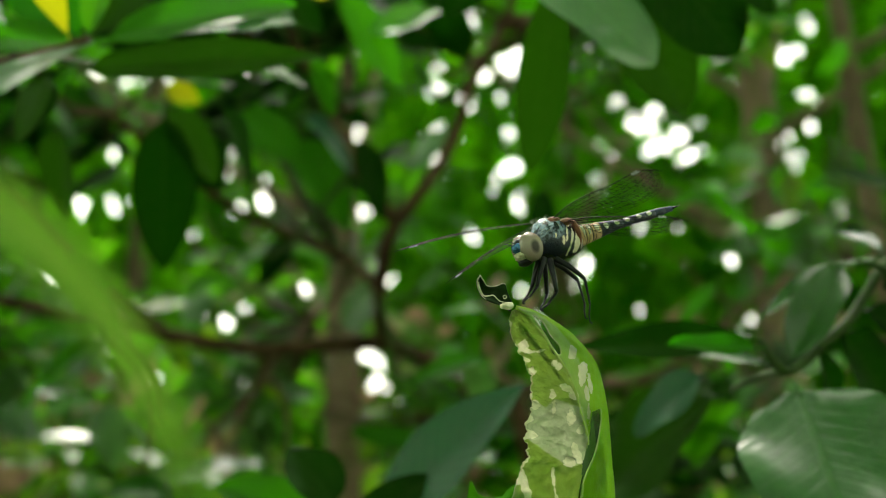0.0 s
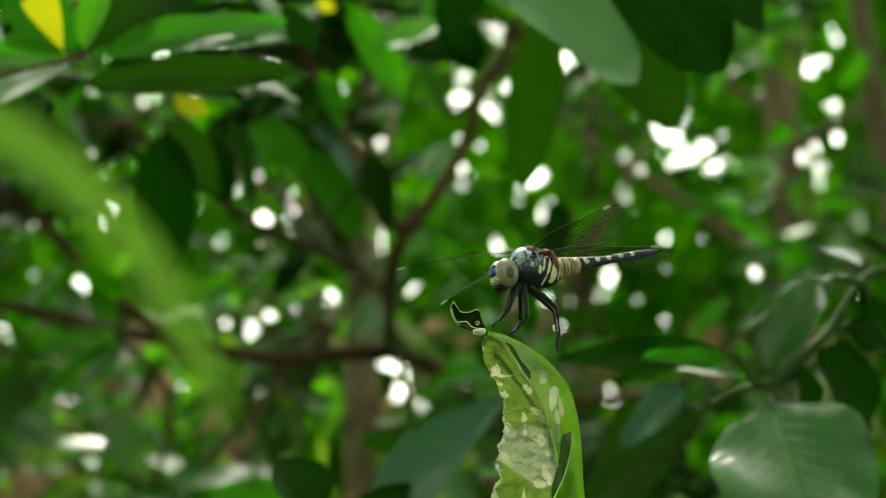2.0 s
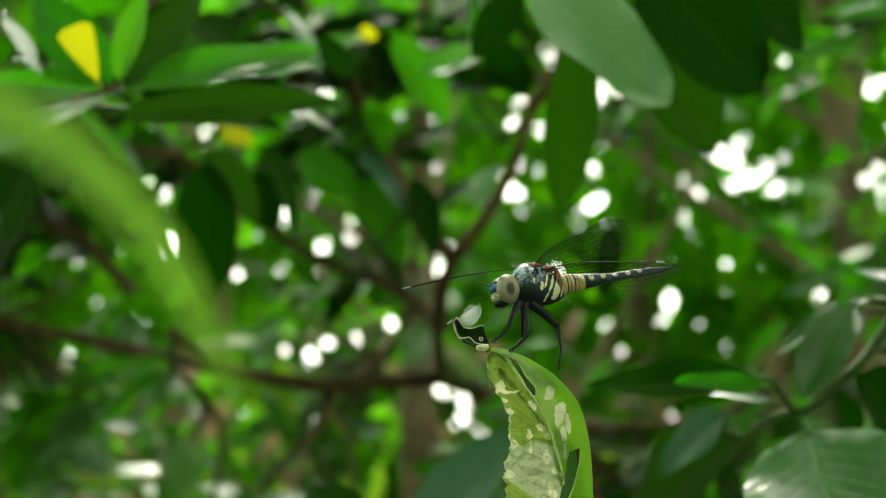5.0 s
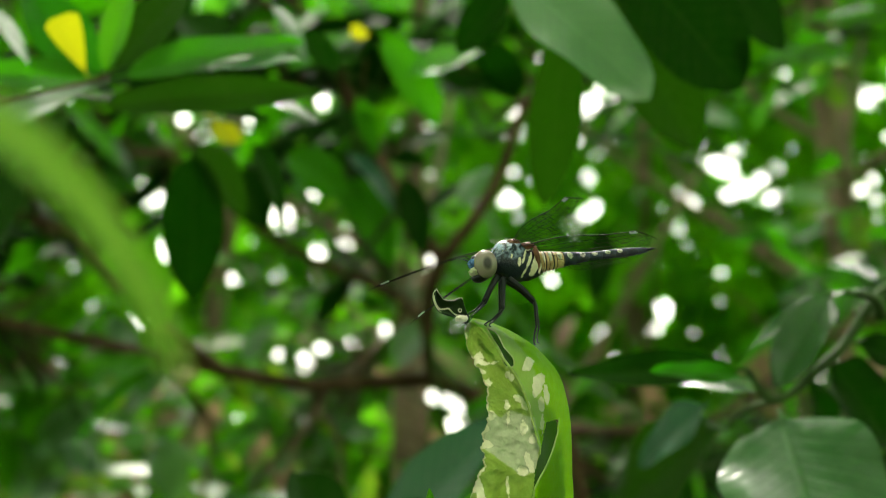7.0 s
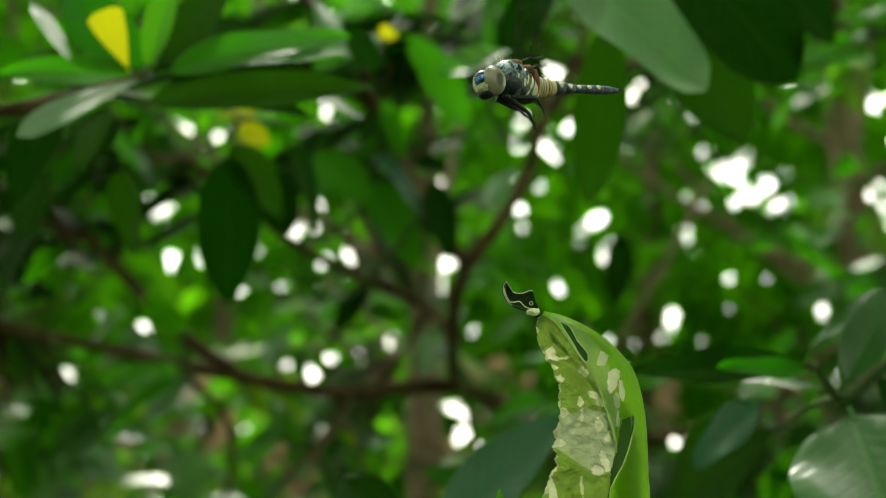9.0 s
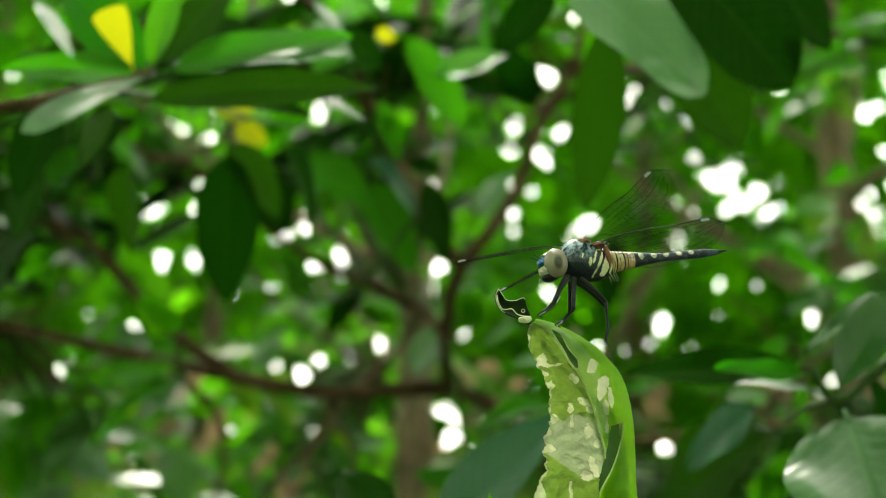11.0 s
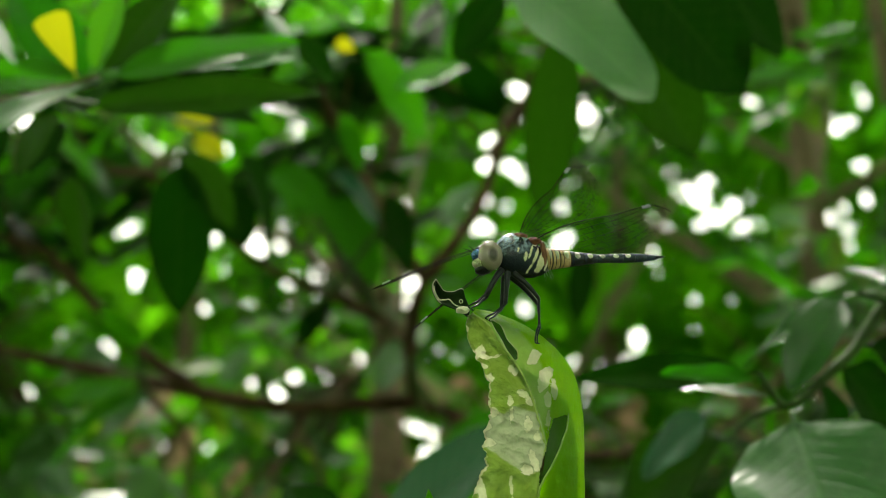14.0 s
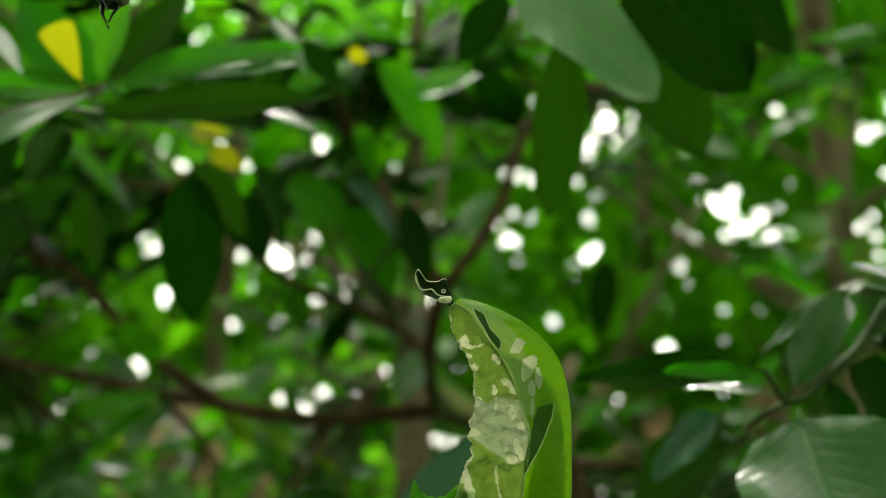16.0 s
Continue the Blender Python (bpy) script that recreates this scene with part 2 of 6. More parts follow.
# ---- ground ----
bm = bmesh.new()
N = 40
grid = []
for j in range(N + 1):
    row = []
    for i in range(N + 1):
        a, b = 2 * i / N - 1, 2 * j / N - 1
        x, y = 60 * a * abs(a) ** 1.5, 60 * b * abs(b) ** 1.5
        row.append(bm.verts.new((x, y, 0.06 * noise.noise(Vector((x * 0.7, y * 0.7, 0))))))
    grid.append(row)
for j in range(N):
    for i in range(N):
        bm.faces.new((grid[j][i], grid[j][i + 1], grid[j + 1][i + 1], grid[j + 1][i]))
ground = new("ground", mesh_of(bm, "ground", SOIL))
tagged(ground, "brown forest floor of soil and leaf litter", "ground", kind="structure")

# ---- openings of the canopy, placed to fit the camera's view: across and up on a plane 4.25 m off that leans back by 12 degrees, and radius ----
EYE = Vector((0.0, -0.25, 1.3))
VIEW_TILT = Matrix.Rotation(radians(-12), 3, "X")
# paths cut through the leaves along the sun, added to light chosen spots
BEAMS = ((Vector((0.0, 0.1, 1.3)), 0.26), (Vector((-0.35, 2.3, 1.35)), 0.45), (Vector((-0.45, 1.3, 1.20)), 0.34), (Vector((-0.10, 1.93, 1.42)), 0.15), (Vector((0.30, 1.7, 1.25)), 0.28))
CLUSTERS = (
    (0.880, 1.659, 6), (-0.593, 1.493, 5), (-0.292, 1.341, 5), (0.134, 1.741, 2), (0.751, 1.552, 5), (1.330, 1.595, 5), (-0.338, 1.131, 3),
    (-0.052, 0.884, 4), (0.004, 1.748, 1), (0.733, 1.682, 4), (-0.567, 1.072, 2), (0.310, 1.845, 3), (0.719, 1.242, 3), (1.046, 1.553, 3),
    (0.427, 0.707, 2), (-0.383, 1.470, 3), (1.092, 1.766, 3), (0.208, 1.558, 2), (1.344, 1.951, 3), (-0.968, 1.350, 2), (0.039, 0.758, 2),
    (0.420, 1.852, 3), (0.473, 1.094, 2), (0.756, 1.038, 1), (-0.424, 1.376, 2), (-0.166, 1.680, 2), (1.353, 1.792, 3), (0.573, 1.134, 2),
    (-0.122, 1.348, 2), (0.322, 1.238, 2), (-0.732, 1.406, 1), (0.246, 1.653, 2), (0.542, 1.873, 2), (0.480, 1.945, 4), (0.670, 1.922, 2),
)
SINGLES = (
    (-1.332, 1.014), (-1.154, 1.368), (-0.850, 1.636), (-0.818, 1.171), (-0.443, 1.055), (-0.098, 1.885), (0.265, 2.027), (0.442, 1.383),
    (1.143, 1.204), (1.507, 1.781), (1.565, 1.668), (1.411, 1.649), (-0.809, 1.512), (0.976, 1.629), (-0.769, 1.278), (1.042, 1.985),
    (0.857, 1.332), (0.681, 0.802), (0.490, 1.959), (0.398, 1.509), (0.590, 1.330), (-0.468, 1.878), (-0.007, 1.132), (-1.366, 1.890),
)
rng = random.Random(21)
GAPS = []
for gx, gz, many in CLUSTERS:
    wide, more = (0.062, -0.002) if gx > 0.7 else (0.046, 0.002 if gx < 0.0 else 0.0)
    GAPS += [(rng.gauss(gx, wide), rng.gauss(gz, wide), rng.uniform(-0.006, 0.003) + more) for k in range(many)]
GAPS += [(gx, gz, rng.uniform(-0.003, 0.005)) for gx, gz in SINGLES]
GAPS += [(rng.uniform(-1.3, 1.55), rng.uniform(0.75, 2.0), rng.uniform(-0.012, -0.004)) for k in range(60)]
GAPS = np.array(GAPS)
# four points of the camera's path that the openings are cut towards
CAMERA_SPOTS = [Vector(q) for q in ((-0.020, -0.246, 1.299), (0.004, -0.252, 1.298), (-0.010, -0.246, 1.288), (0.006, -0.240, 1.282))]


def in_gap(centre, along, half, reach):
    """Whether a leaf of that half length and half width would close one of the openings, seen from the camera's
    positions.
    """
    for stand in CAMERA_SPOTS:
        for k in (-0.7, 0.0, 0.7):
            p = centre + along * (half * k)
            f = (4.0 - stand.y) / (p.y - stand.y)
            q = VIEW_TILT @ (stand + (p - stand) * f - EYE)
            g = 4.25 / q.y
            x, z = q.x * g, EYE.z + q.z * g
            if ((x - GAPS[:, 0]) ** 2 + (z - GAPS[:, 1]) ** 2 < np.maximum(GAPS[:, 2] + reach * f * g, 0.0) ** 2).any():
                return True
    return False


# ---- far trees: a trunk, limbs and a crown of leaves each ----
def foliage_mesh(name, count, xs, ys, zs, size, mat, seed, reach=0.8, hole=1.0, gaps=True, sky_hole=False):
    """Many folded leaves in one mesh, spread through a block of the wood."""
    rng = random.Random(seed)
    verts, faces, uvs = [], [], []
    while count > 0:
        count -= 1
        p = Vector((rng.uniform(*xs), rng.uniform(*ys), rng.uniform(*zs)))
        length = rng.uniform(*size)
        away = sum(abs(2 * (c - a) / (b - a) - 1) ** 3 for c, (a, b) in zip(p, (xs, ys, zs)))
        if away > 1.0 + 0.9 * noise.noise(p * 2.3 + Vector((0, seed, 0))):
            continue
        if noise.noise(p * 1.9 + Vector((seed, 0, 0))) < -hole:
            continue
        # round hole added in the unseen canopy to let sky light down on the perch
        if sky_hole and math.hypot(p.x - 0.05, p.y + 0.15) < 1.0:
            continue
        if any((p - q).cross(SUN_AT).length < wide and p.z > 1.9 for q, wide in BEAMS):
            continue
        az, el = rng.uniform(0, 2 * math.pi), rng.gauss(-0.5, 0.45)
        y = Vector((math.cos(az) * math.cos(el), math.sin(az) * math.cos(el), math.sin(el)))
        z = Vector((rng.gauss(0, 0.5), rng.gauss(-0.25, 0.5), 0.8))
        z = (z - y * z.dot(y)).normalized()
        x = y.cross(z)
        w = length * rng.uniform(0.18, 0.26)
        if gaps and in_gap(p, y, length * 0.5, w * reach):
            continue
        b = len(verts)
        droop = rng.uniform(0.0, 0.25) * length
        for s, k, d in ((-0.5, 0.04, 0), (-0.2, 0.85, 0.05), (0.15, 0.9, 0.3), (0.5, 0.02, 1.0)):
            c = p + y * (s * length) - z * (droop * d)
            for u in (-1, 0, 1):
                verts.append(c + x * (u * w * k) + z * (abs(u) * w * k * 0.3))
        for r in range(3):
            for q in range(2):
                a = b + r * 3 + q
                faces.append((a, a + 1, a + 4, a + 3))
                uvs.extend(((q / 2, r / 3), (q / 2 + 0.5, r / 3), (q / 2 + 0.5, r / 3 + 0.33), (q / 2, r / 3 + 0.33)))
    me = bpy.data.meshes.new(name)
    me.from_pydata(verts, [], faces)
    layer = me.uv_layers.new(name="uv")
    layer.data.foreach_set("uv", [c for q in uvs for c in q])
    me.materials.append(mat)
    me.polygons.foreach_set("use_smooth", [True] * len(me.polygons))
    return me


def tree(x, y, r, label, crown, lean=0.0, thin_above=0.0):
    t = thing("tree", label, "tree", (x, y, 0), "trees of the wood")
    bm = bmesh.new()
    line = spline([(0, 0, -0.05), (0.02, 0, 0.8), (lean * 0.5, 0.02, 1.7), (lean, 0, 2.8), (lean * 1.3, 0.05, 4.2)], 8)
    # the trunk thins sharply above this height to suit the camera's view
    if thin_above:
        cut = next(k for k, q in enumerate(line) if q.z > thin_above)
        tube(bm, line[:cut + 1], r * 1.2, r * 0.75, 14, 0.3)
        tube(bm, line[cut:], r * 0.45, r * 0.15, 10, 0.3)
    else:
        tube(bm, line, r * 1.25, r * 0.6, 14, 0.3)
    part("trunk", bm, BARK_PALE, t)
    rng = random.Random(int(x * 100) + 7)
    for k in range(7):
        z = rng.uniform(1.2, 3.6)
        a = rng.uniform(0, 6.28)
        d = Vector((math.cos(a), 0.5 * math.sin(a), 0.55))
        p = Vector((lean * z / 3, 0, z))
        bm = bmesh.new()
        tube(bm, spline([p, p + d * 0.4, p + d * 0.85 + Vector((0, 0, 0.15))], 5), r * 0.3, r * 0.1, 7, 0.3)
        part("limb", bm, BARK_PALE, t)
    if not crown:
        return t
    ob = new("crown", crown)
    ob.parent = t
    ob.matrix_parent_inverse = Matrix.Translation((-x, -y, 0))
    tagged(ob, "dense green foliage with small openings to the sky", kind="stuff")
    return t


CROWN_A = foliage_mesh("crown", 24000, (-3.2, 0.3), (2.3, 5.0), (0.6, 4.2), (0.09, 0.17), LEAF_FAR, 1, 0.72, 0.9)
CROWN_B = foliage_mesh("crown", 17000, (-0.9, 2.3), (2.5, 5.4), (0.6, 4.2), (0.09, 0.17), LEAF_FAR, 2, 0.72, 0.9)
CROWN_C = foliage_mesh("crown", 11000, (0.2, 3.3), (2.5, 5.6), (0.6, 4.2), (0.09, 0.17), LEAF_FAR, 3, 0.72, 0.9)
# crowns D to G stay out of view; added to block light from the sky
CROWN_D = foliage_mesh("crown", 22000, (-3.4, 3.4), (-2.9, 2.2), (2.9, 4.5), (0.14, 0.26), LEAF_FAR, 4, 0.2, 0.75, False, True)
CROWN_E = foliage_mesh("crown", 8500, (-3.5, 3.5), (-3.9, -1.6), (-0.2, 3.8), (0.14, 0.26), LEAF_FAR, 5, 0.2, 0.6, False)
CROWN_F = foliage_mesh("crown", 8000, (-4.2, -1.8), (-3.0, 3.8), (-0.2, 3.9), (0.14, 0.26), LEAF_FAR, 7, 0.2, 0.6, False)
CROWN_G = foliage_mesh("crown", 8000, (1.8, 4.2), (-3.0, 3.8), (-0.2, 3.9), (0.14, 0.26), LEAF_FAR, 8, 0.2, 0.6, False)
CROWN_H = foliage_mesh("crown", 16000, (-5.0, 5.0), (5.2, 8.5), (-0.2, 5.6), (0.20, 0.36), LEAF_FAR, 9, 0.72, 0.95)
tree(-0.10, 1.95, 0.036, "slim grey-brown tree trunk with a dense green crown", CROWN_A, 0.03, 1.78)
tree(0.89, 2.50, 0.045, "grey-brown tree trunk behind green foliage", CROWN_B, -0.08)
tree(1.9, 3.6, 0.07, "grey-brown tree at the back of the wood", CROWN_C, 0.1)
# four unseen trees added to carry the light-blocking crowns
tree(-1.7, 1.2, 0.06, "unseen tree added to block sky light from above", CROWN_D, 0.2)
tree(1.2, -2.4, 0.06, "unseen green tree added behind to block light", CROWN_E, 0.1)
tree(-2.6, 0.3, 0.06, "unseen green tree added at the side to block light", CROWN_F, 0.1)
tree(2.6, 0.2, 0.06, "unseen green tree added at the side to block light", CROWN_G, -0.1)
tree(-0.6, 6.6, 0.09, "dense green tree at the back of the wood", CROWN_H, 0.1)
tree(-0.75, 3.1, 0.030, "thin grey-brown sapling trunk among the foliage", None, 0.15)
tree(-1.05, 2.7, 0.024, "thin grey-brown sapling trunk among the foliage", None, -0.1)
tree(0.42, 3.2, 0.028, "thin grey-brown sapling trunk among the foliage", None, 0.1)
tree(1.12, 2.3, 0.026, "thin grey-brown sapling trunk among the foliage", None, -0.2)
floor_plants = new("ground_cover", foliage_mesh("ground_cover", 24000, (-7.0, 7.0), (-7.0, 9.0), (-0.3, 0.40), (0.10, 0.22), LEAF_LOW, 14, 0.1, 0.30, False))
tagged(floor_plants, "low leafy plants covering the forest floor", "ground cover", kind="stuff")
litter = new("dry_leaves", foliage_mesh("dry_leaves", 5200, (-2.2, 2.2), (1.4, 3.6), (0.0, 1.75), (0.05, 0.11), LEAF_DRY, 12, 0.72, 0.2))
tagged(litter, "brown dry leaves caught in the undergrowth", "dry leaves", kind="stuff")
understorey = new("undergrowth", foliage_mesh("undergrowth", 8000, (-2.2, 2.2), (1.5, 4.4), (0.0, 1.5), (0.08, 0.15), LEAF_LOW, 6, 0.72, 0.5))
tagged(understorey, "low green undergrowth of small leaves on the forest floor", "undergrowth", kind="stuff")

# ---- shrub with brown forking branches, in the middle distance ----
shrub = thing("branching_shrub", "leafy shrub with brown forking branches", "shrub")
STOPS = []


def bough(r0, r1, *points):
    branch(shrub, points, r0, r1)
    STOPS.extend(spline(points, 6))


bough(0.010, 0.007, (0.25, 1.1, 0.0), (0.2, 1.0, 0.6), (0.1141, 0.9189, 1.3321), (0.0586, 0.9042, 1.4013), (0.0384, 0.9002, 1.4200), (-0.0192, 0.8652, 1.4405))
bough(0.0072, 0.005, (-0.0192, 0.8652, 1.4405), (-0.0708, 0.8659, 1.4371), (-0.1299, 0.8664, 1.4347), (-0.2036, 0.8638, 1.4467), (-0.2950, 0.8900, 1.4680), (-0.4132, 0.9346, 1.4985), (-0.4922, 0.9313, 1.5139))
bough(0.0062, 0.0048, (-0.0192, 0.8652, 1.4405), (-0.0226, 0.7885, 1.4646), (-0.0184, 0.7317, 1.4912), (-0.0103, 0.7072, 1.5105))
bough(0.0055, 0.003, (-0.0103, 0.7072, 1.5105), (-0.0362, 0.6995, 1.5463), (-0.0589, 0.7098, 1.5943), (-0.0808, 0.7007, 1.6372), (-0.0984, 0.6934, 1.6716), (-0.1335, 0.6824, 1.7231))
bough(0.0055, 0.003, (-0.0103, 0.7072, 1.5105), (0.0155, 0.7004, 1.5421), (0.0356, 0.7125, 1.5814), (0.0509, 0.7034, 1.6243), (0.0751, 0.6943, 1.6673), (0.0905, 0.6824, 1.7231))
bough(0.006, 0.004, (-0.2036, 0.8638, 1.4467), (-0.2387, 0.8389, 1.4677), (-0.2749, 0.8324, 1.4985), (-0.3063, 0.8254, 1.5315), (-0.3353, 0.8193, 1.5599), (-0.3788, 0.8163, 1.5741), (-0.4367, 0.8118, 1.5953))
bough(0.0045, 0.0035, (-0.0226, 0.7865, 1.4737), (-0.0454, 0.8314, 1.5032), (-0.0744, 0.8284, 1.5174), (-0.1275, 0.8239, 1.5386), (-0.1662, 0.8188, 1.5623), (-0.2048, 0.8118, 1.5953), (-0.2483, 0.8053, 1.6260))
bough(0.004, 0.002, (-0.1200, 0.8667, 1.4333), (-0.1258, 0.9010, 1.4161), (-0.1497, 0.9565, 1.3954), (-0.1813, 0.9631, 1.3644), (-0.2024, 0.9741, 1.3129))
bough(0.0035, 0.002, (-0.1028, 0.8659, 1.4371), (-0.0993, 1.0417, 1.4759), (-0.0708, 1.0357, 1.5038), (-0.0537, 1.0286, 1.5373))
bough(0.004, 0.002, (-0.2748, 0.8905, 1.4655), (-0.2393, 0.9500, 1.4263), (-0.2287, 0.9587, 1.3850), (-0.2393, 0.9697, 1.3335))
bough(0.006, 0.003, (0.0751, 0.6943, 1.6673), (0.2090, 0.9764, 1.7831), (0.3111, 1.0656, 1.8443), (0.3911, 1.0554, 1.8924))
bough(0.006, 0.003, (0.0384, 0.9002, 1.4200), (0.1390, 1.1551, 1.4233), (0.3070, 1.2513, 1.4514), (0.4190, 1.2335, 1.5352), (0.5376, 1.2253, 1.5738))
BLADES = [mesh_of(leaf_bm(1.0, w, b, f, 0.03, 3, 10, 0.6, 0.85, s, tw), "blade", LEAF_MID) for w, b, f, s, tw in
          ((0.36, 0.10, 0.25, 0, 0.1), (0.42, 0.22, 0.35, 2, -0.2), (0.33, 0.05, 0.15, 4, 0.3), (0.46, 0.30, 0.30, 1, 0.0), (0.38, 0.16, 0.5, 3, -0.4))]
# brighter green copies of the blades: sunlight on foliage is put into their colour
LIT_BLADES = []
for me in BLADES[:3]:
    lit_blade = me.copy()
    lit_blade.materials[0] = LEAF_BRIGHT
    LIT_BLADES.append(lit_blade)
WAXY = []
for me in BLADES[:3]:
    waxy = me.copy()
    waxy.materials[0] = LEAF_PALE
    WAXY.append(waxy)


# copies of the blades with shade in their colour, to darken parts of the shrub
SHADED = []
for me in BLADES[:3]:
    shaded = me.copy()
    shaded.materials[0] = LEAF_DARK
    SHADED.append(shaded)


LIME = []
for me in BLADES[:3]:
    lime = me.copy()
    lime.materials[0] = LEAF_LIME
    LIME.append(lime)


PLACED = []


def sprig(parent, at, seed, count, size, reach, pool=None):
    """A twig from the nearest limb, with leaves set along it."""
    rng = random.Random(seed)
    at = Vector(at)
    root = min(STOPS, key=lambda q: (q - at).length)
    mid = (root + at) / 2 + Vector((0, 0.03, -0.03))
    line = spline([root, mid, at], 8)
    bm = bmesh.new()
    tube(bm, line, 0.0024, 0.0010, 6, 0.2)
    part("twig", bm, STEM if seed % 3 else BARK, parent)
    for k in range(count):
        q = line[max(4, len(line) - 1 - int(k * 11 / count))]
        length = rng.uniform(*size)
        a = rng.uniform(0, 6.28)
        d = Vector((math.cos(a), 0.45 * math.sin(a), rng.uniform(-0.9, 0.35))).normalized()
        mid = VIEW_TILT @ (q + d * length * 0.55 - EYE)
        # leaves that hide an opening or the trunk from the camera are left out
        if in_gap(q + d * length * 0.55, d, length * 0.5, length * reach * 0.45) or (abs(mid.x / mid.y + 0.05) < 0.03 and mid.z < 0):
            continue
        face = Vector((rng.gauss(0, 0.4), rng.gauss(-0.55, 0.35), 0.8))
        PLACED.append((aim(q, q + d, face) @ Matrix.Scale(length, 4), rng.choice(pool or rng.choice((BLADES, BLADES, BLADES, LIT_BLADES, WAXY)))))


rng = random.Random(11)
for k in range(60):
    d = rng.uniform(0.95, 2.0)
    u, v = rng.uniform(-0.36, 0.36), rng.uniform(-0.20, 0.22)
    sprig(shrub, EYE + VIEW_TILT.transposed() @ Vector((u * d, d, v * d)), 300 + k, 7, (0.05, 0.10), 0.38)
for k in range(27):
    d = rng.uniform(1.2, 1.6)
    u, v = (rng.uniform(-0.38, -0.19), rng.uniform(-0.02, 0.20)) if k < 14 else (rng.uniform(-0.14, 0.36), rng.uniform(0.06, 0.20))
    sprig(shrub, EYE + VIEW_TILT.transposed() @ Vector((u * d, d, v * d)), 500 + k, 7, (0.07, 0.12), 0.34, SHADED)
for k in range(26):
    d = rng.uniform(1.25, 2.0)
    u, v = rng.uniform(-0.36, 0.02), rng.uniform(-0.20, -0.03)
    sprig(shrub, EYE + VIEW_TILT.transposed() @ Vector((u * d, d, v * d)), 700 + k, 7, (0.05, 0.10), 0.28, (LIME, WAXY, LIT_BLADES, LIME, WAXY)[k % 5])
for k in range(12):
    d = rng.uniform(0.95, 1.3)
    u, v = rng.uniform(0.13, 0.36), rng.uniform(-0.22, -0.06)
    sprig(shrub, EYE + VIEW_TILT.transposed() @ Vector((u * d, d, v * d)), 900 + k, 7, (0.05, 0.10), 0.22, SHADED)
for k in range(10):
    d = rng.uniform(1.3, 1.7)
    u, v = rng.uniform(-0.17, 0.0), rng.uniform(-0.06, 0.08)
    sprig(shrub, EYE + VIEW_TILT.transposed() @ Vector((u * d, d, v * d)), 800 + k, 6, (0.05, 0.09), 0.34, LIT_BLADES)
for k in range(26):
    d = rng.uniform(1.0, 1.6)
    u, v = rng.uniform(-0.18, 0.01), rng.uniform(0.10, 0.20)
    sprig(shrub, EYE + VIEW_TILT.transposed() @ Vector((u * d, d, v * d)), 950 + k, 6, (0.07, 0.12), 0.36, SHADED if k % 4 else BLADES)
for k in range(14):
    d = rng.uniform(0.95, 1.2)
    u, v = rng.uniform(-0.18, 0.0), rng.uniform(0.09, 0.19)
    sprig(shrub, EYE + VIEW_TILT.transposed() @ Vector((u * d, d, v * d)), 1400 + k, 6, (0.06, 0.10), 0.34, SHADED if k % 4 else BLADES)
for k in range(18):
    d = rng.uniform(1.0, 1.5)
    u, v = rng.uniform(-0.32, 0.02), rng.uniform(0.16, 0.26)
    sprig(shrub, EYE + VIEW_TILT.transposed() @ Vector((u * d, d, v * d)), 1500 + k, 6, (0.07, 0.11), 0.34, SHADED if k % 4 else BLADES)
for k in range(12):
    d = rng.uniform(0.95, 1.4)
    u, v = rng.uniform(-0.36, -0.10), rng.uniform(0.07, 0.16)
    sprig(shrub, EYE + VIEW_TILT.transposed() @ Vector((u * d, d, v * d)), 1300 + k, 6, (0.07, 0.11), 0.34, SHADED if k % 3 else BLADES)
for k in range(14):
    d = rng.uniform(1.5, 2.1)
    u, v = rng.uniform(0.25, 0.33), rng.uniform(0.0, 0.19)
    sprig(shrub, EYE + VIEW_TILT.transposed() @ Vector((u * d, d, v * d)), 1100 + k, 5, (0.06, 0.10), 0.34, (BLADES, LIME, LIT_BLADES)[k % 3])
for k in range(30):
    d = rng.uniform(1.3, 2.0)
    u, v = rng.uniform(-0.34, -0.04), rng.uniform(-0.19, -0.05)
    sprig(shrub, EYE + VIEW_TILT.transposed() @ Vector((u * d, d, v * d)), 1200 + k, 5, (0.06, 0.10), 0.34, (WAXY, LIME, LIT_BLADES)[k % 3])
for k in range(10):
    d = rng.uniform(1.1, 1.8)
    u, v = rng.uniform(-0.36, 0.36), rng.uniform(-0.20, 0.16)
    at = EYE + VIEW_TILT.transposed() @ Vector((u * d, d, v * d))
    root = min(STOPS, key=lambda q: (q - at).length)
    bend = Vector((rng.uniform(-0.05, 0.05), 0, rng.uniform(-0.06, 0.02)))
    branch(shrub, [root, (root + at) / 2 + bend, at, at + (at - root) * 0.4 + bend], 0.0032, 0.0012, "twig", BARK_PALE if k % 2 else BARK)


# the leaves towards the clearing are objects of their own, those behind them one mass
PLACED.sort(key=lambda q: q[0].translation.y)
for m, me in PLACED[:290]:
    ob = new("leaf", me)
    ob.parent = shrub
    ob.matrix_basis = m
MASSES = {LEAF_MID: MASS_MID, LEAF_DARK: MASS_DARK, LEAF_PALE: MASS_PALE, LEAF_BRIGHT: MASS_BRIGHT, LEAF_LIME: MASS_LIME}
SLOTS = list(MASSES)
verts, faces, uvs, slots = [], [], [], []
for m, me in PLACED[290:]:
    start = len(verts)
    verts.extend(m @ v.co for v in me.vertices)
    layer = me.uv_layers[0].data
    for f in me.polygons:
        faces.append([start + k for k in f.vertices])
        slots.append(SLOTS.index(me.materials[0]))
        for k in f.loop_indices:
            uvs.extend(layer[k].uv)
me = bpy.data.meshes.new("foliage")
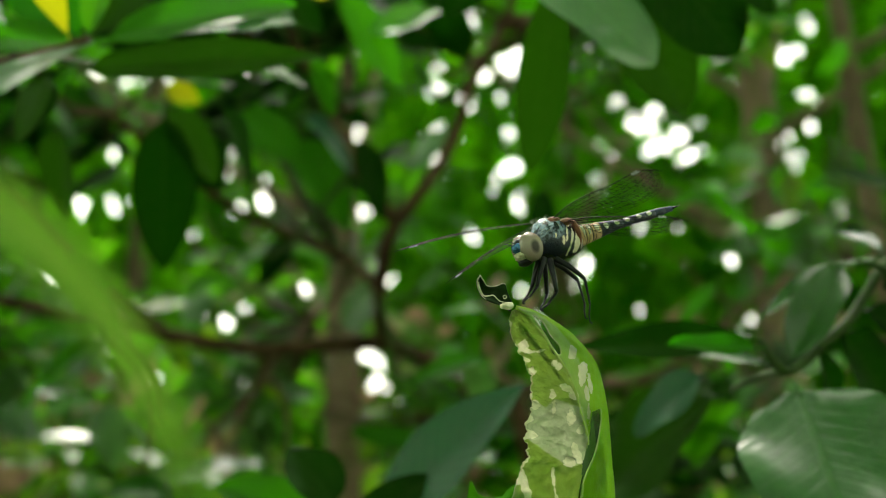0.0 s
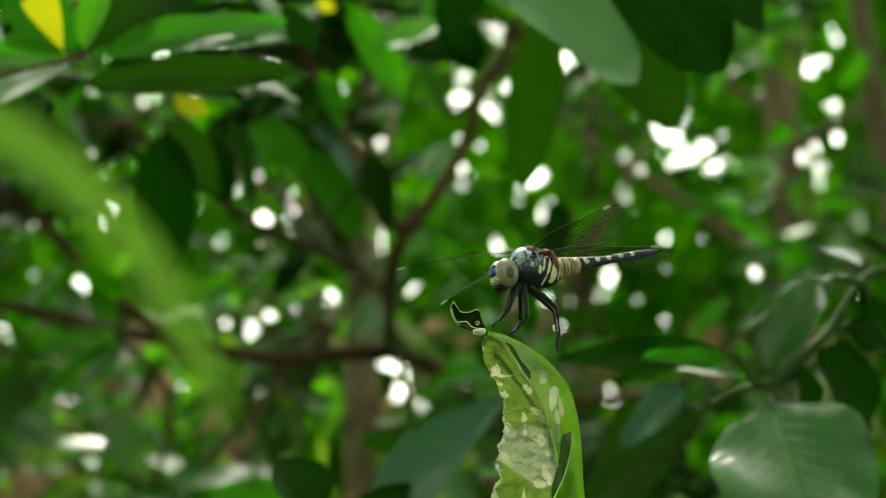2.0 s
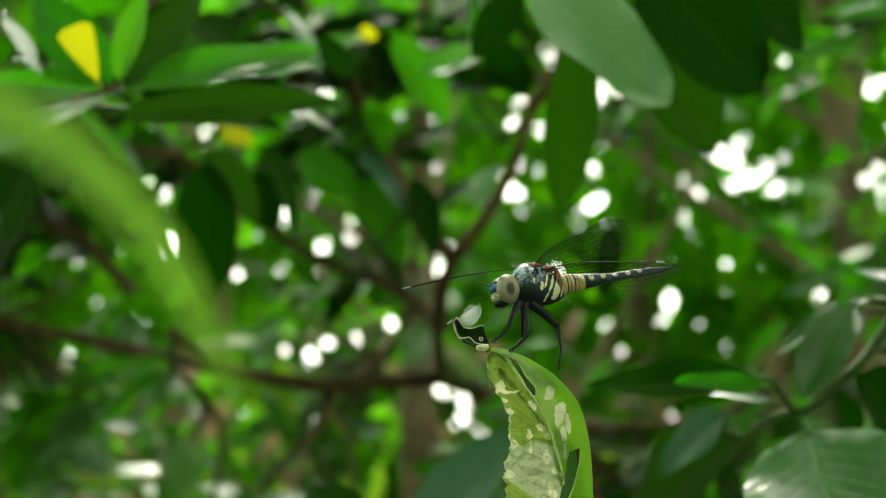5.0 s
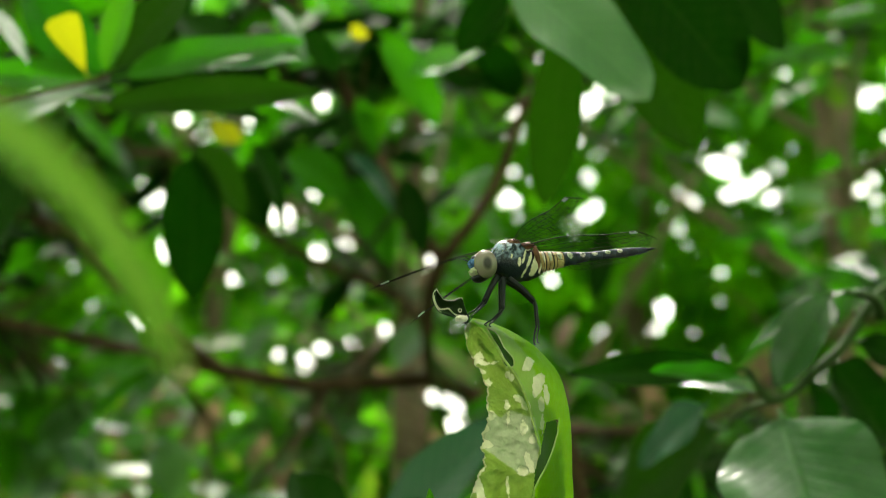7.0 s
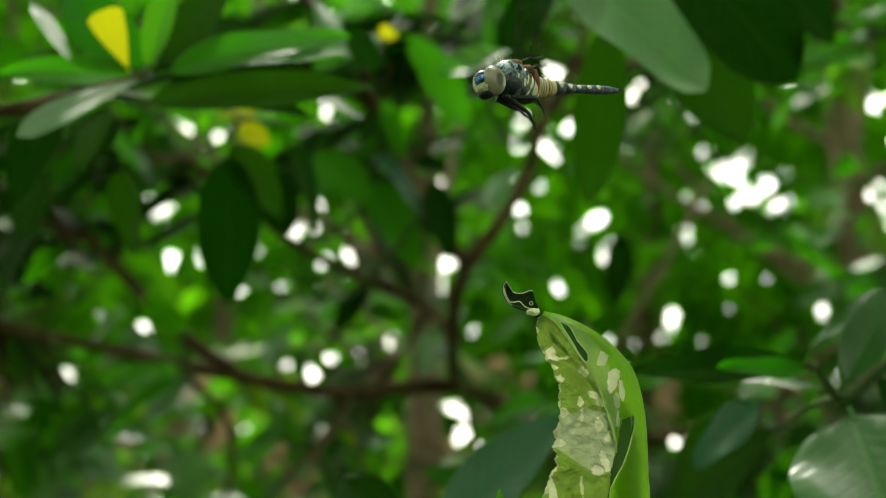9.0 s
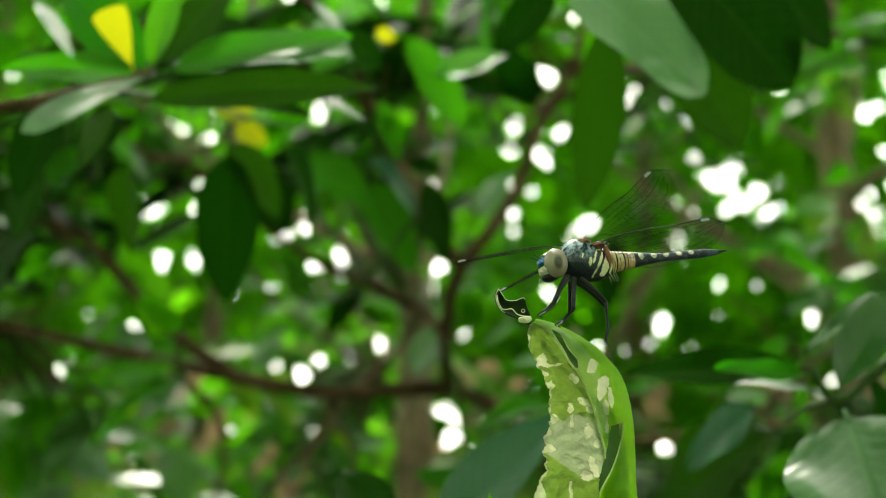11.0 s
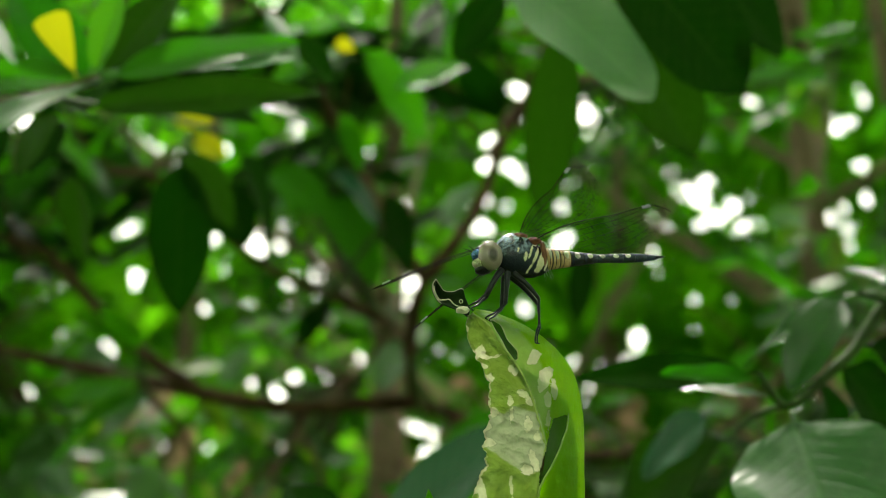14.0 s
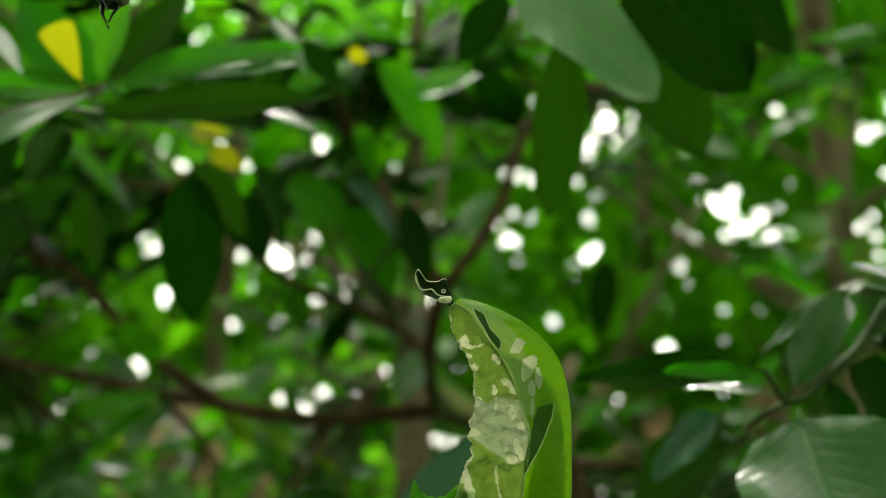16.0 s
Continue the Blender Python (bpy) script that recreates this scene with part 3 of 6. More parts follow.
me.from_pydata(verts, [], faces)
me.uv_layers.new(name="uv").data.foreach_set("uv", uvs)
for mat in SLOTS:
    me.materials.append(MASSES[mat])
me.polygons.foreach_set("material_index", slots)
me.polygons.foreach_set("use_smooth", [True] * len(me.polygons))
mass = new("foliage", me)
mass.parent = shrub
tagged(mass, "many small leaves further back in the shrub", kind="stuff")
leaf(shrub, (0.1688, 1.2000, 1.6669), (0.1586, 1.2000, 1.5739), 0.0348, (0.1, -0.8, 0.1), LEAF_DARK)
leaf(shrub, (-0.3277, 1.0405, 1.4815), (-0.3534, 1.0310, 1.5262), 0.030, (0.2, -0.86, 0.5), LEAF_PALE)
leaf(shrub, (-0.4115, 1.1148, 1.3725), (-0.3818, 1.1043, 1.4218), 0.044, (0.2, -0.86, 0.5), LEAF_PALE)
leaf(shrub, (-0.2935, 1.0559, 1.4089), (-0.2849, 1.0713, 1.3363), 0.038, (0.2, -0.86, 0.4), LEAF_PALE)
leaf(shrub, (-0.4698, 1.1742, 1.3331), (-0.4329, 1.1666, 1.3691), 0.036, (0.2, -0.86, 0.5), LEAF_PALE)
leaf(shrub, (-0.2192, 1.0405, 1.4815), (-0.1907, 1.0339, 1.5122), 0.026, (0.1, -0.86, 0.5), LEAF_PALE)
branch(shrub, [(-0.1112, 0.8758, 1.4383), (-0.1222, 0.8910, 1.4151), (-0.1421, 0.9169, 1.3897), (-0.1550, 0.9429, 1.3634), (-0.1655, 0.9741, 1.3129)], 0.0035, 0.002, "twig", BARK_PALE)
branch(shrub, [(-0.1222, 0.8910, 1.4151), (-0.1083, 0.9364, 1.3938), (-0.1075, 0.9664, 1.3490), (-0.1022, 0.9763, 1.3026)], 0.0025, 0.002, "twig", BARK_PALE)
leaf(shrub, (-0.0531, 0.8233, 1.4452), (-0.0226, 0.7854, 1.4791), 0.034, (0.1, -0.88, 0.47), LEAF_PALE)
leaf(shrub, (-0.2870, 0.8520, 1.4063), (-0.2474, 0.8431, 1.4479), 0.020, (0.2, -0.86, 0.47), LEAF_PALE)
leaf(shrub, (0.0025, 0.6696, 1.5428), (0.0255, 0.6631, 1.5734), 0.018, (0.1, -0.88, 0.47), LEAF_PALE)
leaf(shrub, (-0.3710, 0.9565, 1.3954), (-0.3341, 0.9631, 1.3644), 0.030, (0.2, -0.86, 0.5), LEAF_PALE)
leaf(shrub, (-0.2788, 0.9565, 1.3954), (-0.2683, 0.9686, 1.3386), 0.032, (0.2, -0.86, 0.5), LEAF_PALE)
leaf(shrub, (-0.1699, 0.5300, 1.5715), (-0.1436, 0.5300, 1.5714), 0.0130, (0.0, -0.9, -0.2), LEAF_YELLOW)
leaf(shrub, (-0.1558, 0.5300, 1.5609), (-0.1346, 0.5300, 1.5479), 0.0150, (0.0, -0.9, -0.2), LEAF_YELLOW)
leaf(shrub, (-0.0646, 0.5010, 1.6145), (-0.0534, 0.5025, 1.6076), 0.010, (0.0, -0.6, -0.6), LEAF_YELLOW)
leaf(shrub, (-0.0688, 0.6048, 1.6074), (-0.0530, 0.6138, 1.5648), 0.016, (0.3, -0.6, -0.4), LEAF_MID)
leaf(shrub, (-0.0767, 0.6130, 1.5687), (-0.0372, 0.6212, 1.5300), 0.032, (0.2, -0.5, 0.8), LEAF_BLUE)
leaf(shrub, (-0.0500, 0.5487, 1.6305), (-0.0052, 0.5612, 1.5720), 0.034, (0.2, -0.6, 0.3), LEAF_MID)
leaf(shrub, (-0.0314, 0.5550, 1.6012), (0.0172, 0.5503, 1.6232), 0.030, (0.0, -0.6, 0.5), LEAF_BRIGHT)
leaf(shrub, (-0.1202, 0.6015, 1.6228), (-0.0727, 0.5949, 1.6538), 0.030, (0.0, -0.6, 0.5), LEAF_BRIGHT)
leaf(shrub, (-0.0372, 0.6163, 1.5532), (-0.0174, 0.6286, 1.4952), 0.024, (0.2, -0.7, 0.3), LEAF_DARK)
leaf(shrub, (-0.1557, 0.6155, 1.5571), (-0.1320, 0.6245, 1.5146), 0.035, (-0.2, -0.7, 0.3), LEAF_DARK)
leaf(shrub, (-0.1268, 0.6609, 1.5836), (-0.0768, 0.6679, 1.5510), 0.036, (0.0, -0.7, 0.3), LEAF_MID)

# ---- overhanging leaves of the nearer shrubs ----
near_left = thing("overhanging_shrub", "green shrub with long narrow leaves and one yellow leaf", "shrub")
branch(near_left, [(-0.34, 0.34, 0.0), (-0.36, 0.32, 0.7), (-0.35, 0.31, 1.1), (-0.34, 0.30, 1.3), (-0.3247, 0.2809, 1.4477), (-0.2380, 0.2276, 1.4579), (-0.1820, 0.2150, 1.4567), (-0.1470, 0.2050, 1.4609), (-0.1258, 0.2000, 1.4651)], 0.006, 0.0016)
branch(near_left, [(-0.1486, 0.2100, 1.4626), (-0.1442, 0.2350, 1.4953), (-0.1239, 0.2500, 1.5263)], 0.0016, 0.001, "twig")
leaf(near_left, (-0.1269, 0.2000, 1.4652), (-0.1167, 0.1900, 1.5026), 0.0140, (-0.3, -0.8, 0.1), LEAF_BRIGHT, 0.05, 0.3)
leaf(near_left, (-0.1266, 0.2050, 1.4679), (-0.1000, 0.2150, 1.5128), 0.0166, (0.2, -0.7, 0.1), LEAF_OLIVE, 0.05, 0.3)
leaf(near_left, (-0.1238, 0.2000, 1.4651), (-0.0527, 0.1900, 1.4789), 0.0211, (0.1, -0.75, 0.5), LEAF_FRESH, 0.06, 0.25, 0.05, 0.0, 0.55, 0.75)
leaf(near_left, (-0.1164, 0.2000, 1.4651), (-0.0524, 0.1850, 1.4713), 0.0100, (0.15, -0.87, 0.50), LEAF_PALE, 0.08, 0.2, 0.05, 0.15, 0.9, 0.6)
leaf(near_left, (-0.1305, 0.2000, 1.4535), (-0.0428, 0.1800, 1.4573), 0.0155, (0.1, -0.85, 0.1), LEAF_OLIVE, 0.14, 0.3, 0.06, 0.0, 0.6, 0.9)
leaf(near_left, (-0.1253, 0.2100, 1.4670), (-0.0678, 0.2300, 1.4622), 0.0127, (0.1, -0.7, 0.2), LEAF_DARK, 0.10, 0.3)
leaf(near_left, (-0.0895, 0.2500, 1.4812), (-0.0494, 0.2350, 1.4633), 0.0115, (0.1, -0.6, 0.75), LEAF_GLOSSY, 0.10, 0.2)
leaf(near_left, (-0.1321, 0.1950, 1.4634), (-0.1393, 0.1800, 1.4814), 0.0130, (0.2, -0.85, -0.2), LEAF_YELLOW, 0.03, 0.15, 0.02, 0.0, 0.95, 0.10)
leaf(near_left, (-0.1307, 0.2100, 1.4675), (-0.1700, 0.2200, 1.5131), 0.0231, (-0.2, -0.75, 0.2), LEAF_SOFT, 0.06, 0.25)
leaf(near_left, (-0.1317, 0.2100, 1.4670), (-0.1839, 0.2000, 1.4704), 0.0154, (-0.2, -0.8, 0.3), LEAF_FRESH, 0.12, 0.3)
leaf(near_left, (-0.1252, 0.2000, 1.4643), (-0.1600, 0.1650, 1.4360), 0.0100, (0.33, -0.80, 0.55), LEAF_PALE, 0.16, 0.15, 0.05, 0.25, 1.25, 0.55)
leaf(near_left, (-0.1378, 0.1900, 1.4487), (-0.1402, 0.1650, 1.4223), 0.0100, (0.10, -0.85, 0.15), LEAF_OLIVE, 0.22, 0.3, 0.06, 0.0, 0.6, 0.8)
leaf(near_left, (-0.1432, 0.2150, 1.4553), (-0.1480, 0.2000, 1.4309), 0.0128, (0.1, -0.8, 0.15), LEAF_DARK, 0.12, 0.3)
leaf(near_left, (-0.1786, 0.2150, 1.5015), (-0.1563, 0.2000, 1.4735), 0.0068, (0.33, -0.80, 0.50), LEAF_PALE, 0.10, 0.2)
# the LEAF_DARK leaves hanging here carry their shade in the colour
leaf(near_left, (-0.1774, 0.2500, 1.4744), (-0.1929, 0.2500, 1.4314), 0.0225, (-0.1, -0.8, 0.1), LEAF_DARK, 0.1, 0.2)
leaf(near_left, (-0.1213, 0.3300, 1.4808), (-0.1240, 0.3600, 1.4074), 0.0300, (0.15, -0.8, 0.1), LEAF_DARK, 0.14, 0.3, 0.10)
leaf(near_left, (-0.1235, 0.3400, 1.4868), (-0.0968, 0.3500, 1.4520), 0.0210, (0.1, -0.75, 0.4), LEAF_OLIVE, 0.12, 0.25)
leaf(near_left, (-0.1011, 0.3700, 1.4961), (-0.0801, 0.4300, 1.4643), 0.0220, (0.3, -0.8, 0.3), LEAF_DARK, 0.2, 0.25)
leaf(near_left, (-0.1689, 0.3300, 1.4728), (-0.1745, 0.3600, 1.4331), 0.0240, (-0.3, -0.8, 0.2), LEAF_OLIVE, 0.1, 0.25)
branch(near_left, [(-0.1502, 0.2150, 1.4644), (-0.1407, 0.2600, 1.4777), (-0.1256, 0.3100, 1.4922), (-0.1166, 0.3450, 1.4998), (-0.0984, 0.3700, 1.5036)], 0.0012, 0.0008, "twig", STEM)
leaf(near_left, (-0.0632, 0.2600, 1.5099), (-0.0446, 0.2700, 1.4946), 0.0139, (0.2, -0.7, 0.2), LEAF_DARK, 0.1, 0.25)
leaf(near_left, (-0.0754, 0.2600, 1.5228), (-0.0559, 0.2500, 1.4921), 0.0091, (0.1, -0.5, 0.8), LEAF_PALE, 0.1, 0.25)
branch(near_left, [(-0.1239, 0.2500, 1.5263), (-0.0925, 0.2600, 1.5306), (-0.0638, 0.2650, 1.5120)], 0.0016, 0.001, "twig")

near_top = thing("overhanging_branch", "broad waxy leaves hanging on a thin branch", "branch")
branch(near_top, [(0.45, 0.55, 0.0), (0.5, 0.5, 0.9), (0.42, 0.40, 1.45), (0.27, 0.32, 1.57), (0.1199, 0.2271, 1.5545), (0.0743, 0.2000, 1.5164), (0.0364, 0.1850, 1.5016)], 0.007, 0.0015)
leaf(near_top, (0.0245, 0.1770, 1.4969), (0.0768, 0.1765, 1.4533), 0.0400, (0.05, -0.80, 0.50), LEAF_PALE, 0.10, 0.12, 0.04, 0.0, 0.5, 0.62)
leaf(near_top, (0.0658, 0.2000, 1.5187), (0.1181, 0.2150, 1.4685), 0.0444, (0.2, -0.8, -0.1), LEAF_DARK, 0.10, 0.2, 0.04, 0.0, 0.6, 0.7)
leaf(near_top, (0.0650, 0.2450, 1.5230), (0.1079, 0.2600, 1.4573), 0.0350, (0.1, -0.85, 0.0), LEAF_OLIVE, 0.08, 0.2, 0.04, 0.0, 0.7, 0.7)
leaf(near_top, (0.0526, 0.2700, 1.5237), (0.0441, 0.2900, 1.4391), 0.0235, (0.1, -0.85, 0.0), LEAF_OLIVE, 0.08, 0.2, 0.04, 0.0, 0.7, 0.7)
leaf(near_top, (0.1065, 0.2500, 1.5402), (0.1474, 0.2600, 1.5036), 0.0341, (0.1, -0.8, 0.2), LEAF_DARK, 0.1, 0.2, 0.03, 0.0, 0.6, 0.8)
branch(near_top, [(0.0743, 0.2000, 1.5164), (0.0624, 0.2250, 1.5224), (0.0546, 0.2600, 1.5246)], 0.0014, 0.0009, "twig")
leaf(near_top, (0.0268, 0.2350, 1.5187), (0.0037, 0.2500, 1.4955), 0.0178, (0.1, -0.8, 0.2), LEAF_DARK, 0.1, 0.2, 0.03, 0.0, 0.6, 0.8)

near_right = thing("glossy_shrub", "shrub with dark green glossy leaves on thin stems", "shrub")
branch(near_right, [(0.36, 0.24, 0.0), (0.33, 0.22, 0.7), (0.27, 0.20, 1.15), (0.23, 0.19, 1.31), (0.1651, 0.1800, 1.3810), (0.1313, 0.1700, 1.3564), (0.1103, 0.1650, 1.3407), (0.0999, 0.1600, 1.3502)], 0.0035, 0.0010, "branch", STEM)
branch(near_right, [(0.1490, 0.1750, 1.3704), (0.1441, 0.1650, 1.3744), (0.1320, 0.1550, 1.3749)], 0.0020, 0.001, "twig", STEM)
leaf(near_right, (0.0999, 0.1600, 1.3502), (0.0416, 0.1700, 1.3505), 0.0124, (0.0, -0.92, 0.25), LEAF_DARK, 0.05, 0.5, 0.10, 0.0, 0.6, 0.8)
leaf(near_right, (0.0996, 0.1570, 1.3475), (0.0677, 0.1500, 1.3486), 0.0082, (-0.1, -0.80, 0.45), LEAF_SOFT, 0.02, 0.3, 0.10, 0.0, 0.6, 0.7)
leaf(near_right, (0.1027, 0.1620, 1.3430), (0.0756, 0.1850, 1.3518), 0.0046, (-0.1, -0.75, 0.65), LEAF_PALE, 0.08, 0.3, 0.10, 0.0, 0.6, 0.8)
leaf(near_right, (0.1296, 0.1600, 1.3764), (0.1069, 0.1550, 1.3451), 0.0166, (-0.28, -0.80, 0.55), LEAF_GLOSSY, 0.10, 0.30, 0.08, 0.0, 0.62, 0.75)
leaf(near_right, (0.1444, 0.1650, 1.3782), (0.0964, 0.1700, 1.3695), 0.0121, (0.0, -0.45, 0.9), LEAF_GLOSSY, 0.35, 0.30, 0.10, 0.0, 0.6, 0.8)
leaf(near_right, (0.1525, 0.1850, 1.3840), (0.1411, 0.2000, 1.3964), 0.0110, (0.2, -0.6, 0.6), LEAF_BLUE, 0.1, 0.3)
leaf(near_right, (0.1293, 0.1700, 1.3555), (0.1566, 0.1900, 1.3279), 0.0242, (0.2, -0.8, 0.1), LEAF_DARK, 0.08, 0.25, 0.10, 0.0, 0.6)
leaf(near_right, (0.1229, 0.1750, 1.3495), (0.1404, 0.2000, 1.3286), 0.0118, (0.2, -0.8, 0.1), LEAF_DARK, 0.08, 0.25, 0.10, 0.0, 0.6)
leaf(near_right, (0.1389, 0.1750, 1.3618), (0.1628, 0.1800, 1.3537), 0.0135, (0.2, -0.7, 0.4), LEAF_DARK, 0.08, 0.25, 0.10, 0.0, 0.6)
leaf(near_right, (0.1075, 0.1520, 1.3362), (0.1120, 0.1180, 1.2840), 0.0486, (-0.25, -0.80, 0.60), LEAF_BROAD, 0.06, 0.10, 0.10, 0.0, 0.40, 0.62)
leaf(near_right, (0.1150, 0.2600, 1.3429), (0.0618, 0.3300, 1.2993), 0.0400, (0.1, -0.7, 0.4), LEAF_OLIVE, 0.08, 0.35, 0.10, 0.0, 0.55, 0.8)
branch(near_right, [(0.1111, 0.1680, 1.3410), (0.1081, 0.1900, 1.3417), (0.1048, 0.2150, 1.3390)], 0.0012, 0.0010, "twig", STEM)
leaf(near_right, (0.1043, 0.2500, 1.3498), (0.0769, 0.2650, 1.3267), 0.0206, (0.0, -0.6, 0.6), LEAF_BLUE, 0.08, 0.25, 0.06)

near_low = thing("low_shrub", "dark blue-green waxy leaves on a low stem", "shrub")
branch(near_low, [(-0.05, 0.22, 0.0), (-0.05, 0.22, 0.6), (-0.045, 0.215, 1.0), (-0.0372, 0.2612, 1.1073), (-0.0362, 0.2360, 1.2259), (-0.0341, 0.2234, 1.2852), (-0.0411, 0.2320, 1.2929)], 0.005, 0.0014)
leaf(near_low, (-0.0251, 0.2228, 1.2881), (0.0234, 0.1910, 1.3416), 0.030, (-0.15, -0.75, 0.6), LEAF_BLUE, 0.08, 0.3)
leaf(near_low, (-0.0372, 0.2205, 1.2990), (-0.0545, 0.2258, 1.3222), 0.022, (0.1, -0.7, 0.6), LEAF_DARK, 0.1, 0.3)
leaf(near_low, (-0.0324, 0.2123, 1.2894), (-0.0047, 0.2077, 1.3110), 0.016, (0.1, -0.7, 0.5), LEAF_DARK, 0.1, 0.3)
leaf(near_low, (-0.0411, 0.2320, 1.2929), (-0.0813, 0.2286, 1.3091), 0.022, (0.1, -0.7, 0.5), LEAF_MID, 0.1, 0.3)

# ---- perch: a chewed leaf on its stem ----
perch = thing("chewed_leaf", "bright green leaf with chewed pale patches on its stem", "leaf")
LEAF_EATEN, nt = nodes_of("chewed_leaf_blade")
out = nt.nodes.new("ShaderNodeOutputMaterial")
tc = nt.nodes.new("ShaderNodeTexCoord")
pale = nt.nodes.new("ShaderNodeAttribute")
pale.attribute_name = "pale"
left = nt.nodes.new("ShaderNodeAttribute")
left.attribute_name = "left"
film = nt.nodes.new("ShaderNodeAttribute")
film.attribute_name = "film"
n1, n2 = noise_node(nt, 320, 4, tc.outputs["Object"]), noise_node(nt, 2200, 3, tc.outputs["Object"])
fresh = mix_colour(nt, n1, (0.15, 0.36, 0.008), (0.24, 0.48, 0.014))
worn = mix_colour(nt, ramp(nt, n1, ((0.35, 0.0), (0.65, 1.0))), (0.10, 0.19, 0.030), (0.30, 0.43, 0.13))
col = mix_colour(nt, left.outputs["Fac"], fresh, worn)
fibres = ramp(nt, math_node(nt, "ADD", math_node(nt, "MULTIPLY", n1, 0.6), math_node(nt, "MULTIPLY", n2, 0.4)), ((0.38, 0.0), (0.60, 1.0)))
col = mix_colour(nt, math_node(nt, "MULTIPLY", film.outputs["Fac"], math_node(nt, "ADD", math_node(nt, "MULTIPLY", fibres, 0.6), 0.4)), col, (0.52, 0.56, 0.42))
dry = mix_colour(nt, ramp(nt, n1, ((0.35, 0.0), (0.65, 1.0))), (0.58, 0.60, 0.40), (0.86, 0.85, 0.70))
worn_edge = math_node(nt, "ADD", pale.outputs["Fac"], math_node(nt, "MULTIPLY", math_node(nt, "SUBTRACT", n2, 0.5), 0.25))
patch = ramp(nt, worn_edge, ((0.50, 0.0), (0.58, 1.0)))
edge_line = ramp(nt, worn_edge, ((0.40, 0.0), (0.48, 1.0), (0.54, 0.0)))
col = mix_colour(nt, math_node(nt, "MULTIPLY", edge_line, 0.6), col, (0.07, 0.10, 0.025))
col = mix_colour(nt, patch, col, mix_colour(nt, fibres, mix_colour(nt, 0.5, dry, (0.36, 0.46, 0.22)), dry))
bs = node(nt, "ShaderNodeBsdfPrincipled", Roughness=0.42)
bs.inputs["Specular IOR Level"].default_value = 0.25
nt.links.new(col, bs.inputs["Base Color"])
bp = node(nt, "ShaderNodeBump", Strength=0.9, Distance=0.0005)
nt.links.new(math_node(nt, "ADD", math_node(nt, "MULTIPLY", patch, -0.8), n2), bp.inputs["Height"])
nt.links.new(bp.outputs[0], bs.inputs["Normal"])
tr = nt.nodes.new("ShaderNodeBsdfTranslucent")
nt.links.new(mix_colour(nt, patch, mix_colour(nt, film.outputs["Fac"], mix_colour(nt, left.outputs["Fac"], (0.46, 0.74, 0.02), (0.50, 0.64, 0.22)), (0.66, 0.72, 0.54)), (0.92, 0.92, 0.76)), tr.inputs[0])
mx = nt.nodes.new("ShaderNodeMixShader")
mx.inputs[0].default_value = 0.55
nt.links.new(bs.outputs[0], mx.inputs[1])
nt.links.new(tr.outputs[0], mx.inputs[2])
nt.links.new(mx.outputs[0], out.inputs[0])
DRY_EDGE = plain_material("dry_leaf_edge", (0.48, 0.46, 0.30), (0.80, 0.76, 0.58), 900, 0.7, 0.3, 0.0002)
LEAF_LOBE = leaf_material("torn_blade", (0.05, 0.20, 0.006), (0.09, 0.28, 0.01), (0.20, 0.55, 0.012), 0.45, 0.5, spec=0.3)
DARK_CURL = leaf_material("curled_leaf_tip", (0.006, 0.020, 0.006), (0.014, 0.040, 0.010), (0.03, 0.08, 0.01), 0.6, 0.04, spec=0.12)
# leaf green darkened: the shade inside the roll is put into the colour
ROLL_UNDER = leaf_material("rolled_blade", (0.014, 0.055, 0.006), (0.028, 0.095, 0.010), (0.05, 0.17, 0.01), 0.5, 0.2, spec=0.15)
RIB_PALE = plain_material("midrib", (0.30, 0.42, 0.08), (0.50, 0.60, 0.20), 900, 0.45, 0.2, 0.0001)

# the blade runs from the chewed tip down to the stalk; each line is midrib, worn edge, sound edge
MID_LINE = spline([(0.0081, -0.0048, 1.3342), (0.0106, -0.0055, 1.3323), (0.0125, -0.0055, 1.3296), (0.0143, -0.0052, 1.3270), (0.0164, -0.0047, 1.3241), (0.0181, -0.0040, 1.3210), (0.0193, -0.0032, 1.3178), (0.0203, -0.0022, 1.3141), (0.0214, -0.0010, 1.3101), (0.0212, 0.0003, 1.3059), (0.0201, 0.0020, 1.3009), (0.0190, 0.0055, 1.2908)], 30)
WORN_EDGE = spline([(0.0073, -0.0044, 1.3338), (0.0070, -0.0026, 1.3321), (0.0074, -0.0010, 1.3298), (0.0086, 0.0002, 1.3277), (0.0102, 0.0014, 1.3251), (0.0113, 0.0024, 1.3224), (0.0113, 0.0032, 1.3191), (0.0117, 0.0042, 1.3164), (0.0105, 0.0054, 1.3113), (0.0109, 0.0060, 1.3076), (0.0087, 0.0064, 1.3024), (0.0048, 0.0070, 1.2920)], 30)
SOUND_EDGE = spline([(0.0087, -0.0044, 1.3351), (0.0128, -0.0032, 1.3344), (0.0181, -0.0017, 1.3325), (0.0229, -0.0004, 1.3295), (0.0264, 0.0009, 1.3259), (0.0281, 0.0020, 1.3228), (0.0290, 0.0030, 1.3191), (0.0295, 0.0039, 1.3152), (0.0296, 0.0048, 1.3107), (0.0295, 0.0055, 1.3058), (0.0294, 0.0060, 1.3003), (0.0280, 0.0070, 1.2898)], 30)
# on the blade projected along the camera's line of sight, in millimetres: the two holes, the skeletonised film, and the
# thin scraped area beside the midrib
RIB_HOLE = ((11.48, 33.87), (13.51, 32.75), (14.66, 30.10), (16.44, 27.78), (16.52, 26.15), (15.02, 26.28), (13.68, 29.56), (12.32, 31.88))
